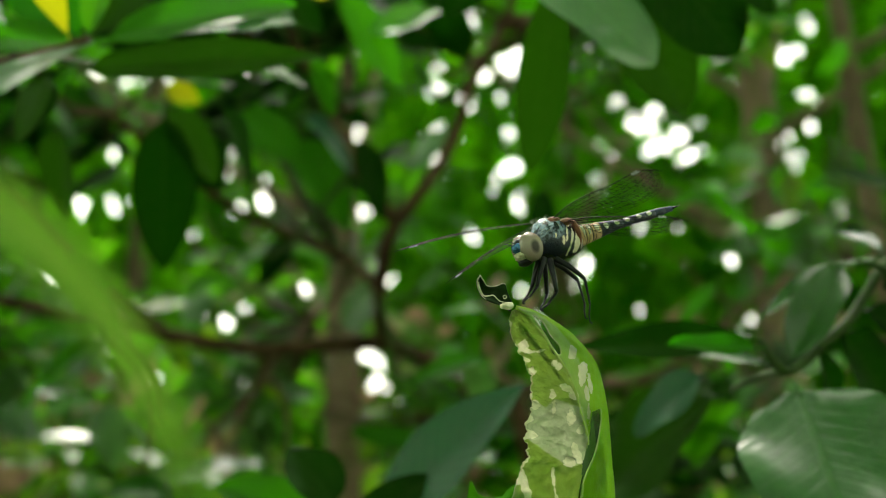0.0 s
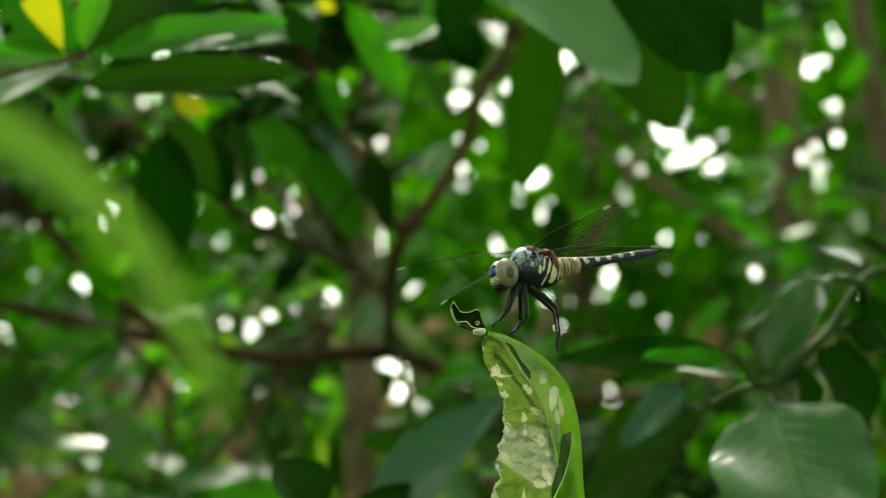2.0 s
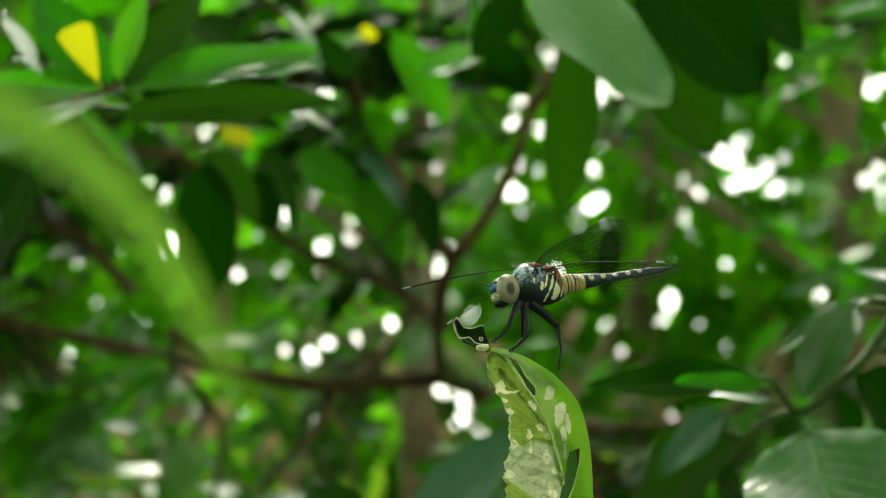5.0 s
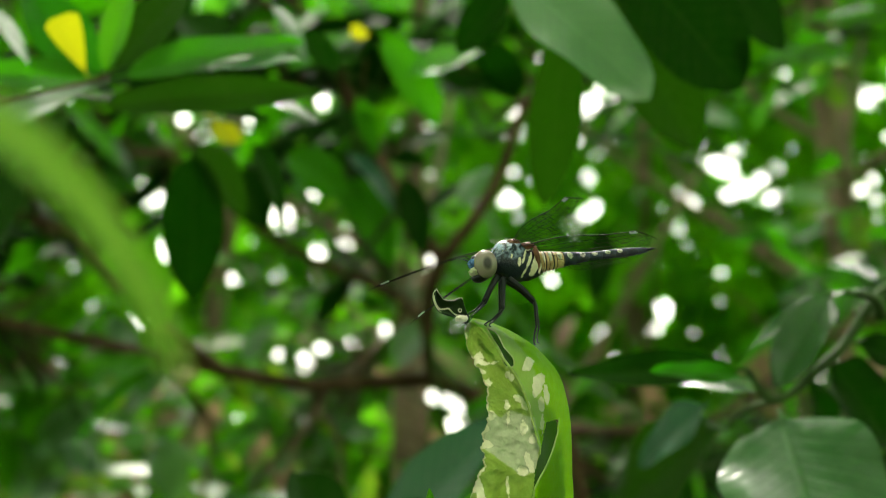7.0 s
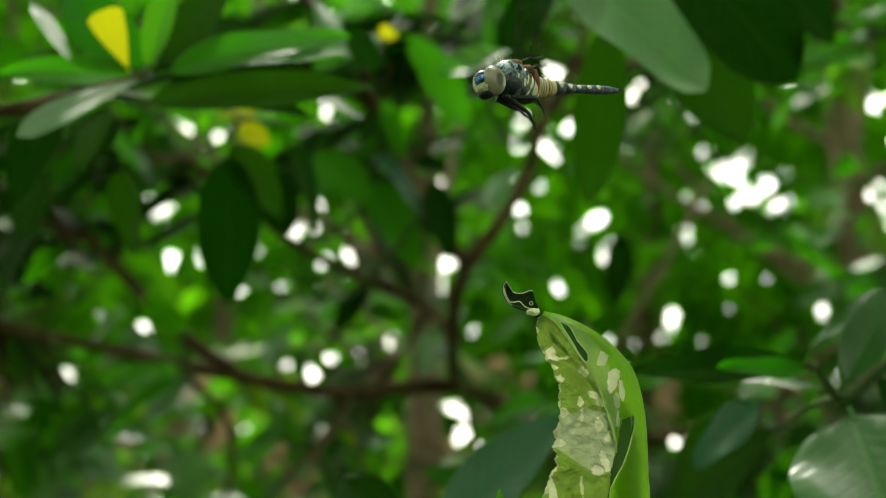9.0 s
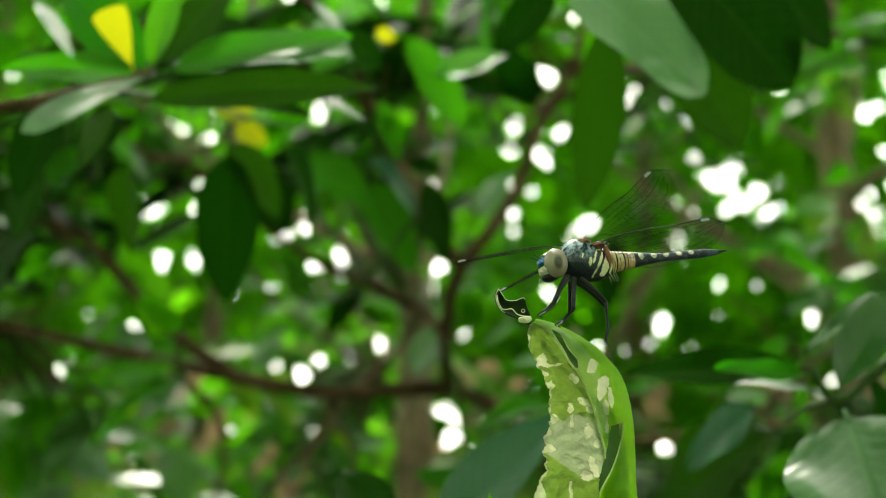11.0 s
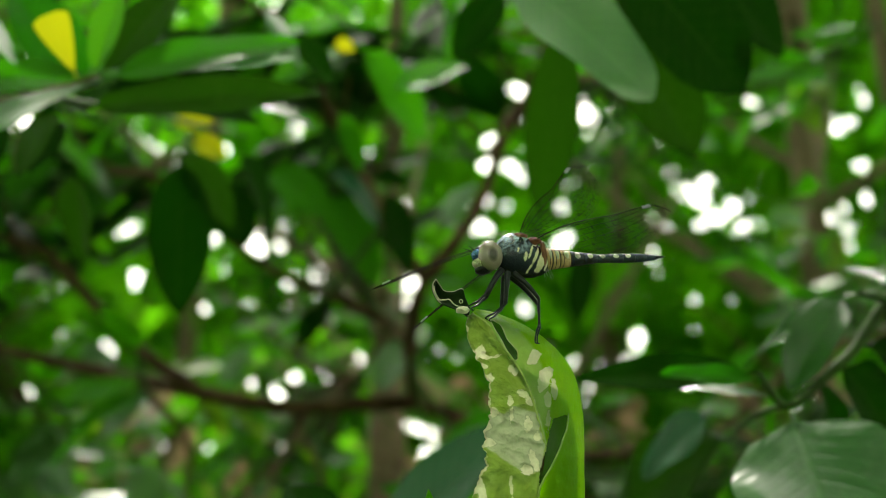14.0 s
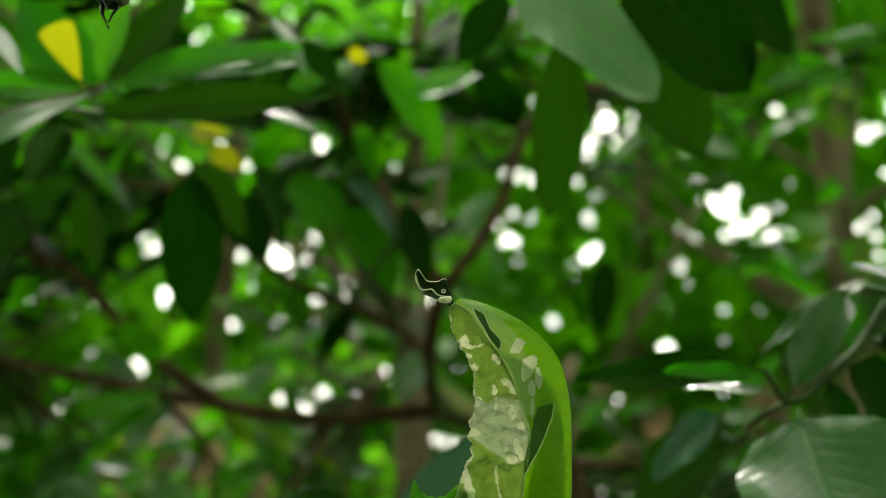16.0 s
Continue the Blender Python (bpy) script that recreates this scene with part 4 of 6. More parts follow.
ROLL_HOLE = ((23.07, 15.15), (26.25, 15.96), (25.74, 12.90), (23.72, 7.89), (21.53, 3.96), (20.32, 1.50), (20.62, 5.32), (21.67, 9.79), (22.38, 12.93))
FILM = ((11.79, 16.85), (14.10, 15.76), (15.72, 17.45), (20.45, 16.13), (21.68, 10.21), (20.73, 5.63), (18.41, 4.40), (15.52, 6.30), (10.85, 9.47), (10.13, 10.94))
SCRAPED = ((8.69, 35.34), (12.78, 34.30), (17.04, 31.50), (19.66, 28.19), (21.69, 23.82), (22.65, 19.51), (22.29, 13.67), (20.92, 13.69), (19.15, 19.55), (16.50, 25.18), (13.78, 29.12), (11.15, 33.10))
# pale eaten patches: across, up, half sizes, lean
PATCHES = ((9.69, 27.75, 1.08, 1.74, -30), (11.07, 26.64, 2.39, 0.43, 8), (11.55, 22.85, 0.87, 1.08, 0), (15.53, 24.75, 0.98, 0.65, -20), (16.27, 24.20, 0.65, 0.87, 0), (17.46, 19.89, 1.08, 0.98, 0),
           (18.81, 18.48, 0.76, 0.98, 20), (15.20, 18.31, 0.76, 1.19, 0), (15.58, 15.85, 0.54, 1.52, 0), (18.61, 14.24, 1.08, 1.52, 0), (20.14, 11.90, 0.65, 1.19, 0), (19.51, 7.09, 0.87, 2.39, 12),
           (18.43, 5.34, 1.52, 0.87, 0), (21.67, 22.75, 1.52, 2.82, -25), (23.21, 20.79, 0.87, 2.39, 10), (22.10, 18.67, 0.98, 1.74, 0), (22.11, 15.05, 0.65, 1.84, -5), (19.62, 26.55, 1.30, 1.95, -40),
           (10.21, -0.47, 1.08, 2.82, 12), (15.44, 1.75, 0.43, 3.69, 6), (8.67, 1.80, 0.98, 1.30, 0), (12.10, 16.21, 1.08, 1.08, 0))


def along_view(p):
    """A point of the blade projected along the camera's line of sight, in millimetres."""
    return (p.x - 0.0319 * p.y) * 1000, (p.z - 0.1604 * p.y - 1.3) * 1000


def depth_in(shape, x, z):
    """How far inside a closed outline a point lies, in millimetres; below zero outside."""
    inside, near = False, 1e9
    for (ax, az), (bx, bz) in zip(shape, shape[1:] + shape[:1]):
        if (az > z) != (bz > z) and x < (bx - ax) * (z - az) / (bz - az) + ax:
            inside = not inside
        f = min(1.0, max(0.0, ((x - ax) * (bx - ax) + (z - az) * (bz - az)) / ((bx - ax) ** 2 + (bz - az) ** 2)))
        near = min(near, math.hypot(x - ax - f * (bx - ax), z - az - f * (bz - az)))
    return near if inside else -near


def ragged(x, z, seed):
    """An uneven edge, in millimetres."""
    return 0.30 * noise.noise(Vector((x * 0.9, z * 0.9, seed))) + 0.16 * noise.noise(Vector((x * 2.6, z * 2.6, seed))) + 0.07 * noise.noise(Vector((x * 6, z * 6, seed)))


def fray(s):
    """How far the worn edge reaches, with bites out of it."""
    return 1 + 0.07 * noise.noise(Vector((s * 11, 3, 0))) + 0.07 * noise.noise(Vector((s * 34, 9, 0))) + 0.05 * noise.noise(Vector((s * 80, 4, 0)))


def surface(j, u):
    """A point of the blade at row j and u across it."""
    s = j / (len(MID_LINE) - 1)
    m, edge = MID_LINE[j], (WORN_EDGE if u < 0 else SOUND_EDGE)[j]
    p = m.lerp(edge, abs(u) * (fray(s) if u < 0 else 1.0))
    swell = math.sin(math.pi * abs(u)) * min(1, s * 5)
    p = p + Vector((0, (0.0006 if u < 0 else -0.0008) * swell, 0))
    x, z = along_view(p)
    if u < 0:
        p = p + Vector((0, 0.0005 * noise.noise(Vector((u * 5, s * 28, 1.0))) + 0.0002 * noise.noise(Vector((u * 16, s * 80, 1.0))), 0))
        lift = min(1.0, max(0.0, depth_in(FILM, x, z) + 0.1))
        p = p + Vector((0, -0.0006 * lift + 0.0004 * lift * noise.noise(Vector((x * 0.8, z * 0.8, 3))), 0))
    return p + Vector((0, 0.0002 * noise.noise(p * 700), 0))


bm = bmesh.new()
lp_pale, lp_left = bm.verts.layers.float.new("pale"), bm.verts.layers.float.new("left")
lp_film = bm.verts.layers.float.new("film")
NU = 60
rows = []
for j in range(len(MID_LINE)):
    s = j / (len(MID_LINE) - 1)
    row = []
    for i in range(-NU, NU + 1):
        u = i / NU
        co = surface(j, u)
        vert = bm.verts.new(co)
        x, z = along_view(co)
        rag = ragged(x, z, 2.0)
        spot = 0.0
        for cx, cz, w, h, lean in PATCHES:
            dx, dz = x - cx, z - cz
            if abs(dx) + abs(dz) < 6:
                k, n = math.cos(radians(lean)), math.sin(radians(lean))
                r = math.hypot((dx * k + dz * n) / (0.82 * w), (dz * k - dx * n) / (0.95 * h))
                spot = max(spot, 0.5 + (1 - r) * min(w, h) * 0.9 + rag * 1.4)
        rim = 0.62 - 4.0 * (1 + u) + 1.6 * noise.noise(Vector((1, s * 24, 5))) if u < -0.6 else 0.0
        sheet = depth_in(FILM, x, z) + 0.6 * rag
        hem = 0.8 - 2.6 * abs(sheet - 0.12) if u < 0.05 and z < -13.5 + 0.35 * (12 - x) else 0.0
        vert[lp_pale] = min(1.0, max(spot, rim, hem, 0.0))
        scraped = depth_in(SCRAPED, x, z) + 0.5 * rag
        vert[lp_film] = min(1.0, max(0.0, 0.5 + sheet * 2.5, 0.45 * min(1.0, max(0.0, 0.5 + scraped * 1.6))))
        low = min(1.0, max(0.0, (-14.5 - z + 0.5 * rag) * 1.5)) * min(1.0, max(0.0, (x - 8.6) * 1.2))
        vert[lp_left] = (1.0 - low) if u < 0.02 else 0.0
        hole = max(depth_in(RIB_HOLE, x, z), depth_in(ROLL_HOLE, x, z)) + 0.35 * rag
        row.append((vert, hole))
    rows.append(row)
for a, b in zip(rows, rows[1:]):
    for k in range(2 * NU):
        quad = (a[k], a[k + 1], b[k + 1], b[k])
        if sum(q[1] for q in quad) <= 0:
            bm.faces.new([q[0] for q in quad])
# the sound half hinges at the midrib
bm.verts.index_update()
worn_side = [v.index for row in rows for v, hole in row[:NU]]
other = bm.copy()
other.verts.ensure_lookup_table()
bmesh.ops.delete(bm, geom=[v for row in rows for v, hole in row[NU + 1:]], context="VERTS")
bmesh.ops.delete(other, geom=[other.verts[k] for k in worn_side], context="VERTS")
for half in (bm, other):
    bmesh.ops.delete(half, geom=[v for v in half.verts if not v.link_faces], context="VERTS")
blade = part("worn_blade", bm, LEAF_EATEN, perch, "worn half of the blade with pale skeletonised patches")
sound = part("sound_blade", other, LEAF_EATEN, perch, "bright green half of the blade with two holes")
for half in (blade, sound):
    thick = half.modifiers.new("thickness", "SOLIDIFY")
    thick.thickness = 0.00022

# sheet added behind the two holes so that they read dark
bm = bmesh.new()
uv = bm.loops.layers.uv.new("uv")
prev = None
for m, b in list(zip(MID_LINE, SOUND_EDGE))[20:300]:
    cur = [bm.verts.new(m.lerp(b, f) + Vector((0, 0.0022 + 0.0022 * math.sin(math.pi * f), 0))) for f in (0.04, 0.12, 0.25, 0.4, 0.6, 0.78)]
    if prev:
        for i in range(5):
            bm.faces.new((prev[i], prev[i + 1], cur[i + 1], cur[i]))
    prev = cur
part("rolled_underside", bm, ROLL_UNDER, sound, "underside of the rolled blade, shade inside the roll put into its colour")

bm = bmesh.new()
tube(bm, [p + Vector((0, -0.0001, 0)) for p in MID_LINE[:250]], 0.00020, 0.00030, 8)
part("midrib", bm, RIB_PALE, perch, "pale green midrib")
bm = bmesh.new()
line = []
for j, (m, a) in enumerate(zip(MID_LINE, WORN_EDGE)):
    s = j / (len(MID_LINE) - 1)
    line.append(m.lerp(a, fray(s)) + Vector((0, -0.0001, 0)))
tube(bm, line, 0.00008, 0.00016, 6, 0.5)
part("dry_margin", bm, DRY_EDGE, perch, "ragged dry cream margin")
bm = bmesh.new()
tube(bm, [p + Vector((0, 0.0, 0)) for p in SOUND_EDGE], 0.00012, 0.0002, 6, 0.2)
part("sound_margin", bm, RIB_PALE, sound)

VIEWED = [(*along_view(p), p) for j in range(0, len(MID_LINE), 2) for p in (surface(j, k / 40) for k in range(41))]


def on_blade(x, z):
    """The place on the sound half that lies at x and z in the camera's view of it."""
    return min(VIEWED, key=lambda q: (q[0] - x) ** 2 + (q[1] - z) ** 2)[2] + Vector((0, -0.0002, 0))


bm = bmesh.new()
rim = [Vector((x, 0, z)) for x, z in ROLL_HOLE[1:6]]
tube(bm, spline([on_blade(q.x, q.z) for q in spline(rim, 3)] + [surface(325, 0.05)], 3), 0.00010, 0.00022, 6, 0.2)
part("fold_margin", bm, RIB_PALE, sound, "pale rim of the rolled blade")
bm = bmesh.new()
rim = [Vector((x, 0, z)) for x, z in RIB_HOLE + RIB_HOLE[:1]]
tube(bm, spline([on_blade(q.x, q.z) for q in spline(rim, 2)], 3), 0.00010, 0.00010, 5, 0.6)
part("hole_margin", bm, DRY_EDGE, sound, "dry cream edge of the chewed hole")

# the torn lower lobe of the worn side, with a bite out of it
bm = bmesh.new()
uv = bm.loops.layers.uv.new("uv")
prev = None
top = spline([(-0.0013, 0.0070, 1.2973), (-0.0008, 0.0070, 1.3002), (-0.0002, 0.0070, 1.3024), (0.0007, 0.0070, 1.3008), (0.0019, 0.0070, 1.2997), (0.0040, 0.0070, 1.2993), (0.0059, 0.0070, 1.2996), (0.0073, 0.0070, 1.3010), (0.0089, 0.0070, 1.3018), (0.0104, 0.0070, 1.3014)], 8)
for k, p in enumerate(top):
    nick = Vector((0, 0, 0.0003 * noise.noise(p * 2600)))
    cur = [bm.verts.new(p + nick * (1 - f) + Vector((0.0, 0.001 * f, -0.010 * f)) + Vector((0.012 * f, 0, 0)) * (k / len(top))) for f in (0, 0.1, 0.3, 0.6, 1)]
    if prev:
        for i in range(4):
            bm.faces.new((prev[i], prev[i + 1], cur[i + 1], cur[i]))
    prev = cur
lobe = part("torn_lobe", bm, LEAF_LOBE, perch, "bright green torn lobe of the blade")
thick = lobe.modifiers.new("thickness", "SOLIDIFY")
thick.thickness = 0.0002

# the curled remnant of the tip
bm = bmesh.new()
uv = bm.loops.layers.uv.new("uv")
low_line = spline([(0.0072, -0.0043, 1.3344), (0.0048, -0.0049, 1.3351), (0.0030, -0.0056, 1.3356), (0.0017, -0.0059, 1.3363), (0.0008, -0.0063, 1.3378), (0.0006, -0.0068, 1.3392), (0.0011, -0.0070, 1.3402)], 8)
top_line = spline([(0.0075, -0.0030, 1.3354), (0.0067, -0.0019, 1.3378), (0.0062, -0.0023, 1.3395), (0.0045, -0.0022, 1.3390), (0.0028, -0.0032, 1.3389), (0.0021, -0.0046, 1.3394), (0.0012, -0.0063, 1.3404)], 8)
seam = spline([(0.0008, -0.0070, 1.3390), (0.0010, -0.0068, 1.3379), (0.0018, -0.0065, 1.3365), (0.0028, -0.0065, 1.3364), (0.0037, -0.0064, 1.3365), (0.0048, -0.0061, 1.3355), (0.0063, -0.0058, 1.3352)], 8)
prev = None
for k, (p, q) in enumerate(zip(low_line, top_line)):
    cur = []
    for i in range(7):
        f = i / 6
        bulge = Vector((0, 0.0022 * math.sin(math.pi * f), -0.0006 * math.sin(math.pi * f)))
        cur.append(bm.verts.new(p.lerp(q, f) + bulge))
    if prev:
        for i in range(6):
            bm.faces.new((prev[i], prev[i + 1], cur[i + 1], cur[i]))
    prev = cur
curl = part("curled_tip", bm, DARK_CURL, perch, "dark curled remnant of the leaf tip")
thick = curl.modifiers.new("thickness", "SOLIDIFY")
thick.thickness = 0.0002
bm = bmesh.new()
tube(bm, seam, 0.00013, 0.00008, 6, 0.8)
tube(bm, top_line[14:], 0.00006, 0.00010, 6, 0.8)
tube(bm, low_line[20:], 0.00006, 0.00011, 6, 0.6)
ring = [Vector((0.0059, -0.0052, 1.3364)) + Vector((0.00035 * math.cos(a), 0, 0.00035 * math.sin(a))) for a in (0, 0.9, 1.8, 2.7, 3.6, 4.5, 5.4, 6.28)]
tube(bm, ring, 0.00008, 0.00008, 5)
part("curl_margin", bm, DRY_EDGE, perch, "cream chewed margin of the curled tip")
bm = bmesh.new()
bmesh.ops.create_icosphere(bm, subdivisions=3, radius=0.00115)
for v in bm.verts:
    v.co = Vector((v.co.x * 1.15, v.co.y * 0.5, v.co.z * 0.58)) * (1 + 0.45 * noise.noise(v.co * 1500))
    v.co += Vector((0.0064, -0.0058, 1.3346))
part("dry_knot", bm, DRY_EDGE, perch, "dry cream knot at the bend of the tip")
stem_top = MID_LINE[-1].copy()
bm = bmesh.new()
tube(bm, spline([stem_top, stem_top + Vector((0.004, 0.004, -0.03)), stem_top + Vector((0.014, 0.014, -0.09)), stem_top + Vector((0.03, 0.03, -0.2)), stem_top + Vector((0.05, 0.05, -0.7)), Vector((0.07, 0.07, -0.05))], 8), 0.0007, 0.004, 8, 0.1)
part("stem", bm, STEM, perch)
# blade of grass close by
grass = thing("grass_blade", "soft green blade of grass swaying close by", "grass")
bm = bmesh.new()
uv = bm.loops.layers.uv.new("uv")
gl = spline([(-0.0285, -0.1820, 1.3286), (-0.0258, -0.1820, 1.3273), (-0.0230, -0.1820, 1.3260), (-0.0203, -0.1820, 1.3247), (-0.0179, -0.1820, 1.3229), (-0.0157, -0.1820, 1.3207), (-0.0137, -0.1820, 1.3183), (-0.0118, -0.1820, 1.3151), (-0.0101, -0.1820, 1.3119), (-0.0092, -0.1820, 1.3095)], 6)
prev = None
for k, p in enumerate(gl):
    f = k / (len(gl) - 1)
    d = (gl[min(k + 1, len(gl) - 1)] - gl[max(k - 1, 0)]).normalized()
    x = d.cross(Vector((0, -1, 0.2))).normalized()
    w = 0.0017 * (1 - f) ** 0.6 + 0.0001
    cur = [bm.verts.new(p + x * (u * w) + Vector((0, -0.0006 * abs(u), 0))) for u in (-1, -0.5, 0, 0.5, 1)]
    if prev:
        for i in range(4):
            bm.faces.new((prev[i], prev[i + 1], cur[i + 1], cur[i]))
    prev = cur
part("blade", bm, leaf_material("grass", (0.10, 0.26, 0.02), (0.15, 0.33, 0.04), (0.30, 0.60, 0.06), 0.5, 0.5, spec=0.2), grass)
bm = bmesh.new()
tube(bm, spline([gl[0] + Vector((0, 0, 0)), gl[0] + Vector((-0.03, 0.0, -0.05)), gl[0] + Vector((-0.09, 0.0, -0.5)), Vector((-0.16, -0.2, -0.03))], 8), 0.0008, 0.0014, 6)
part("stalk", bm, STEM, grass)

# ---- dragonfly ----
MM = 0.001


def flecked(name, dark, light, bloom_tone, flecks, rough=0.4):
    """A dark hard shell with pale flecks on its flanks (along, up, half sizes, lean; millimetres) and a bloom on its front and back."""
    mat, nt = nodes_of(name)
    out = nt.nodes.new("ShaderNodeOutputMaterial")
    tc = nt.nodes.new("ShaderNodeTexCoord")
    mp = nt.nodes.new("ShaderNodeMapping")
    mp.inputs["Scale"].default_value = (1000, 1000, 1000)
    nt.links.new(tc.outputs["Object"], mp.inputs[0])
    sep = nt.nodes.new("ShaderNodeSeparateXYZ")
    nt.links.new(mp.outputs[0], sep.inputs[0])
    n1, n2, n3 = noise_node(nt, 0.9, 3, mp.outputs[0]), noise_node(nt, 3.0, 3, mp.outputs[0]), noise_node(nt, 1.7, 2, mp.outputs[0])
    x = math_node(nt, "ADD", sep.outputs[0], math_node(nt, "MULTIPLY", math_node(nt, "SUBTRACT", n2, 0.5), 0.7))
    z = math_node(nt, "ADD", sep.outputs[2], math_node(nt, "MULTIPLY", math_node(nt, "SUBTRACT", n3, 0.5), 0.9))
    mask = None
    for cx, cz, a, c, lean in flecks:
        dx, dz = math_node(nt, "SUBTRACT", x, cx), math_node(nt, "SUBTRACT", z, cz)
        s, k = math.sin(radians(lean)), math.cos(radians(lean))
        u = math_node(nt, "SUBTRACT", math_node(nt, "MULTIPLY", dx, k / a), math_node(nt, "MULTIPLY", dz, s / a))
        v = math_node(nt, "ADD", math_node(nt, "MULTIPLY", dx, s / c), math_node(nt, "MULTIPLY", dz, k / c))
        one = math_node(nt, "SUBTRACT", 1.0, math_node(nt, "ADD", math_node(nt, "MULTIPLY", u, u), math_node(nt, "MULTIPLY", v, v)))
        mask = one if mask is None else math_node(nt, "MAXIMUM", mask, one)
    col = mix_colour(nt, n2, dark, tuple(c * 5 for c in dark))
    bloom = math_node(nt, "MULTIPLY", math_node(nt, "ADD", math_node(nt, "MULTIPLY", sep.outputs[2], 0.34), math_node(nt, "SUBTRACT", n1, 0.62)), 1.2, True)
    front = math_node(nt, "SUBTRACT", 2.9, math_node(nt, "MULTIPLY", sep.outputs[0], 0.30), True)
    mottled = ramp(nt, math_node(nt, "ADD", math_node(nt, "MULTIPLY", n1, 0.75), math_node(nt, "MULTIPLY", n3, 0.25)), ((0.42, 0.0), (0.58, 1.0)))
    col = mix_colour(nt, math_node(nt, "MULTIPLY", math_node(nt, "MULTIPLY", bloom, front), mottled), col, bloom_tone)
    col = mix_colour(nt, ramp(nt, mask, ((0.05, 0.0), (0.35, 1.0))), col, mix_colour(nt, n2, tuple(c * 0.7 for c in light), light))
    bs = node(nt, "ShaderNodeBsdfPrincipled", Roughness=rough)
    nt.links.new(col, bs.inputs["Base Color"])
    bp = node(nt, "ShaderNodeBump", Strength=0.3, Distance=0.0003)
    nt.links.new(math_node(nt, "ADD", n2, math_node(nt, "MULTIPLY", n3, 1.5)), bp.inputs["Height"])
    nt.links.new(bp.outputs[0], bs.inputs["Normal"])
    nt.links.new(bs.outputs[0], out.inputs[0])
    return mat


SHELL_BLACK = plain_material("black_shell", (0.004, 0.005, 0.007), (0.012, 0.014, 0.020), 900, 0.36, 0.2, 0.0001, spec=0.30)
SHELL_CREAM = plain_material("cream_shell", (0.34, 0.33, 0.20), (0.70, 0.67, 0.48), 700, 0.45, 0.2, 0.0001)
SHELL_BLUE = plain_material("metallic_blue_shell", (0.003, 0.005, 0.012), (0.10, 0.28, 0.62), 1100, 0.18, 0.3, 0.0001, 0.5)
SHELL_RUST = plain_material("rust_brown_shell", (0.10, 0.03, 0.012), (0.30, 0.11, 0.05), 1200, 0.5, 0.2, 0.0001)
FLECKS = ((7.0, -0.2, 0.42, 1.05, 15), (8.2, 0.7, 0.26, 1.7, 28), (9.3, 0.1, 0.34, 2.1, 30), (10.7, -0.7, 0.95, 2.9, 30), (7.8, -2.4, 0.28, 1.0, 35),
          (9.4, -2.3, 0.28, 0.9, 35), (9.6, 2.3, 0.75, 0.3, -20), (5.6, 1.1, 0.2, 0.6, 20), (11.6, -1.6, 0.35, 1.1, 20))
THORAX_MAT = flecked("flecked_thorax", (0.004, 0.006, 0.011), (0.86, 0.78, 0.58), (0.40, 0.52, 0.72), FLECKS, 0.24)
TAIL_DARK = plain_material("slate_shell", (0.008, 0.013, 0.028), (0.034, 0.054, 0.105), 900, 0.45, 0.2, 0.0001)
TAIL_SPOT = plain_material("pale_yellow_spot", (0.60, 0.58, 0.48), (0.80, 0.77, 0.68), 1500, 0.5, 0.2, 0.0001)
TAIL_AMBER = plain_material("amber_band", (0.46, 0.24, 0.10), (0.80, 0.60, 0.36), 900, 0.5, 0.2, 0.0001)
HAIR = plain_material("pale_hair", (0.35, 0.34, 0.28), (0.6, 0.58, 0.5), 900, 0.6, 0.0, 0.0001)
VEIN = plain_material("dark_wing_vein", (0.012, 0.010, 0.008), (0.035, 0.025, 0.018), 900, 0.75, 0.0, 0.0001, spec=0.15)
# the sky's glint on the wing marks is put into their pale colour
STIGMA = leaf_material("glint_wing_mark", (0.45, 0.50, 0.54), (0.60, 0.64, 0.68), (0.70, 0.74, 0.76), 0.2, 0.5, veins=False, spots=0.0, spec=0.8)

EYE_MAT, nt = nodes_of("compound_eye")
out = nt.nodes.new("ShaderNodeOutputMaterial")
tc = nt.nodes.new("ShaderNodeTexCoord")
cells = nt.nodes.new("ShaderNodeTexVoronoi")
cells.inputs["Scale"].default_value = 9000
nt.links.new(tc.outputs["Object"], cells.inputs["Vector"])
n1 = noise_node(nt, 500, 3, tc.outputs["Object"])
sep = nt.nodes.new("ShaderNodeSeparateXYZ")
nt.links.new(tc.outputs["Normal"], sep.inputs[0])
tone = mix_colour(nt, ramp(nt, sep.outputs[2], ((0.25, 0.0), (0.75, 1.0))), (0.29, 0.235, 0.20), (0.22, 0.165, 0.14))
spot = nt.nodes.new("ShaderNodeVectorMath")
spot.operation = "DOT_PRODUCT"
nt.links.new(tc.outputs["Normal"], spot.inputs[0])
spot.inputs[1].default_value = (-0.08, -0.99, -0.06)
col = mix_colour(nt, math_node(nt, "MULTIPLY", ramp(nt, math_node(nt, "ADD", spot.outputs["Value"], math_node(nt, "MULTIPLY", n1, 0.05)), ((0.93, 0.0), (1.02, 1.0))), 0.95), tone, (0.035, 0.03, 0.028))
bs = node(nt, "ShaderNodeBsdfPrincipled", Roughness=0.22)
bs.inputs["Coat Weight"].default_value = 0.3
nt.links.new(col, bs.inputs["Base Color"])
bp = node(nt, "ShaderNodeBump", Strength=0.15, Distance=0.00003)
nt.links.new(cells.outputs["Distance"], bp.inputs["Height"])
nt.links.new(bp.outputs[0], bs.inputs["Normal"])
nt.links.new(bs.outputs[0], out.inputs[0])

MEMBRANE, nt = nodes_of("wing_membrane")
out = nt.nodes.new("ShaderNodeOutputMaterial")
clear = nt.nodes.new("ShaderNodeBsdfTransparent")
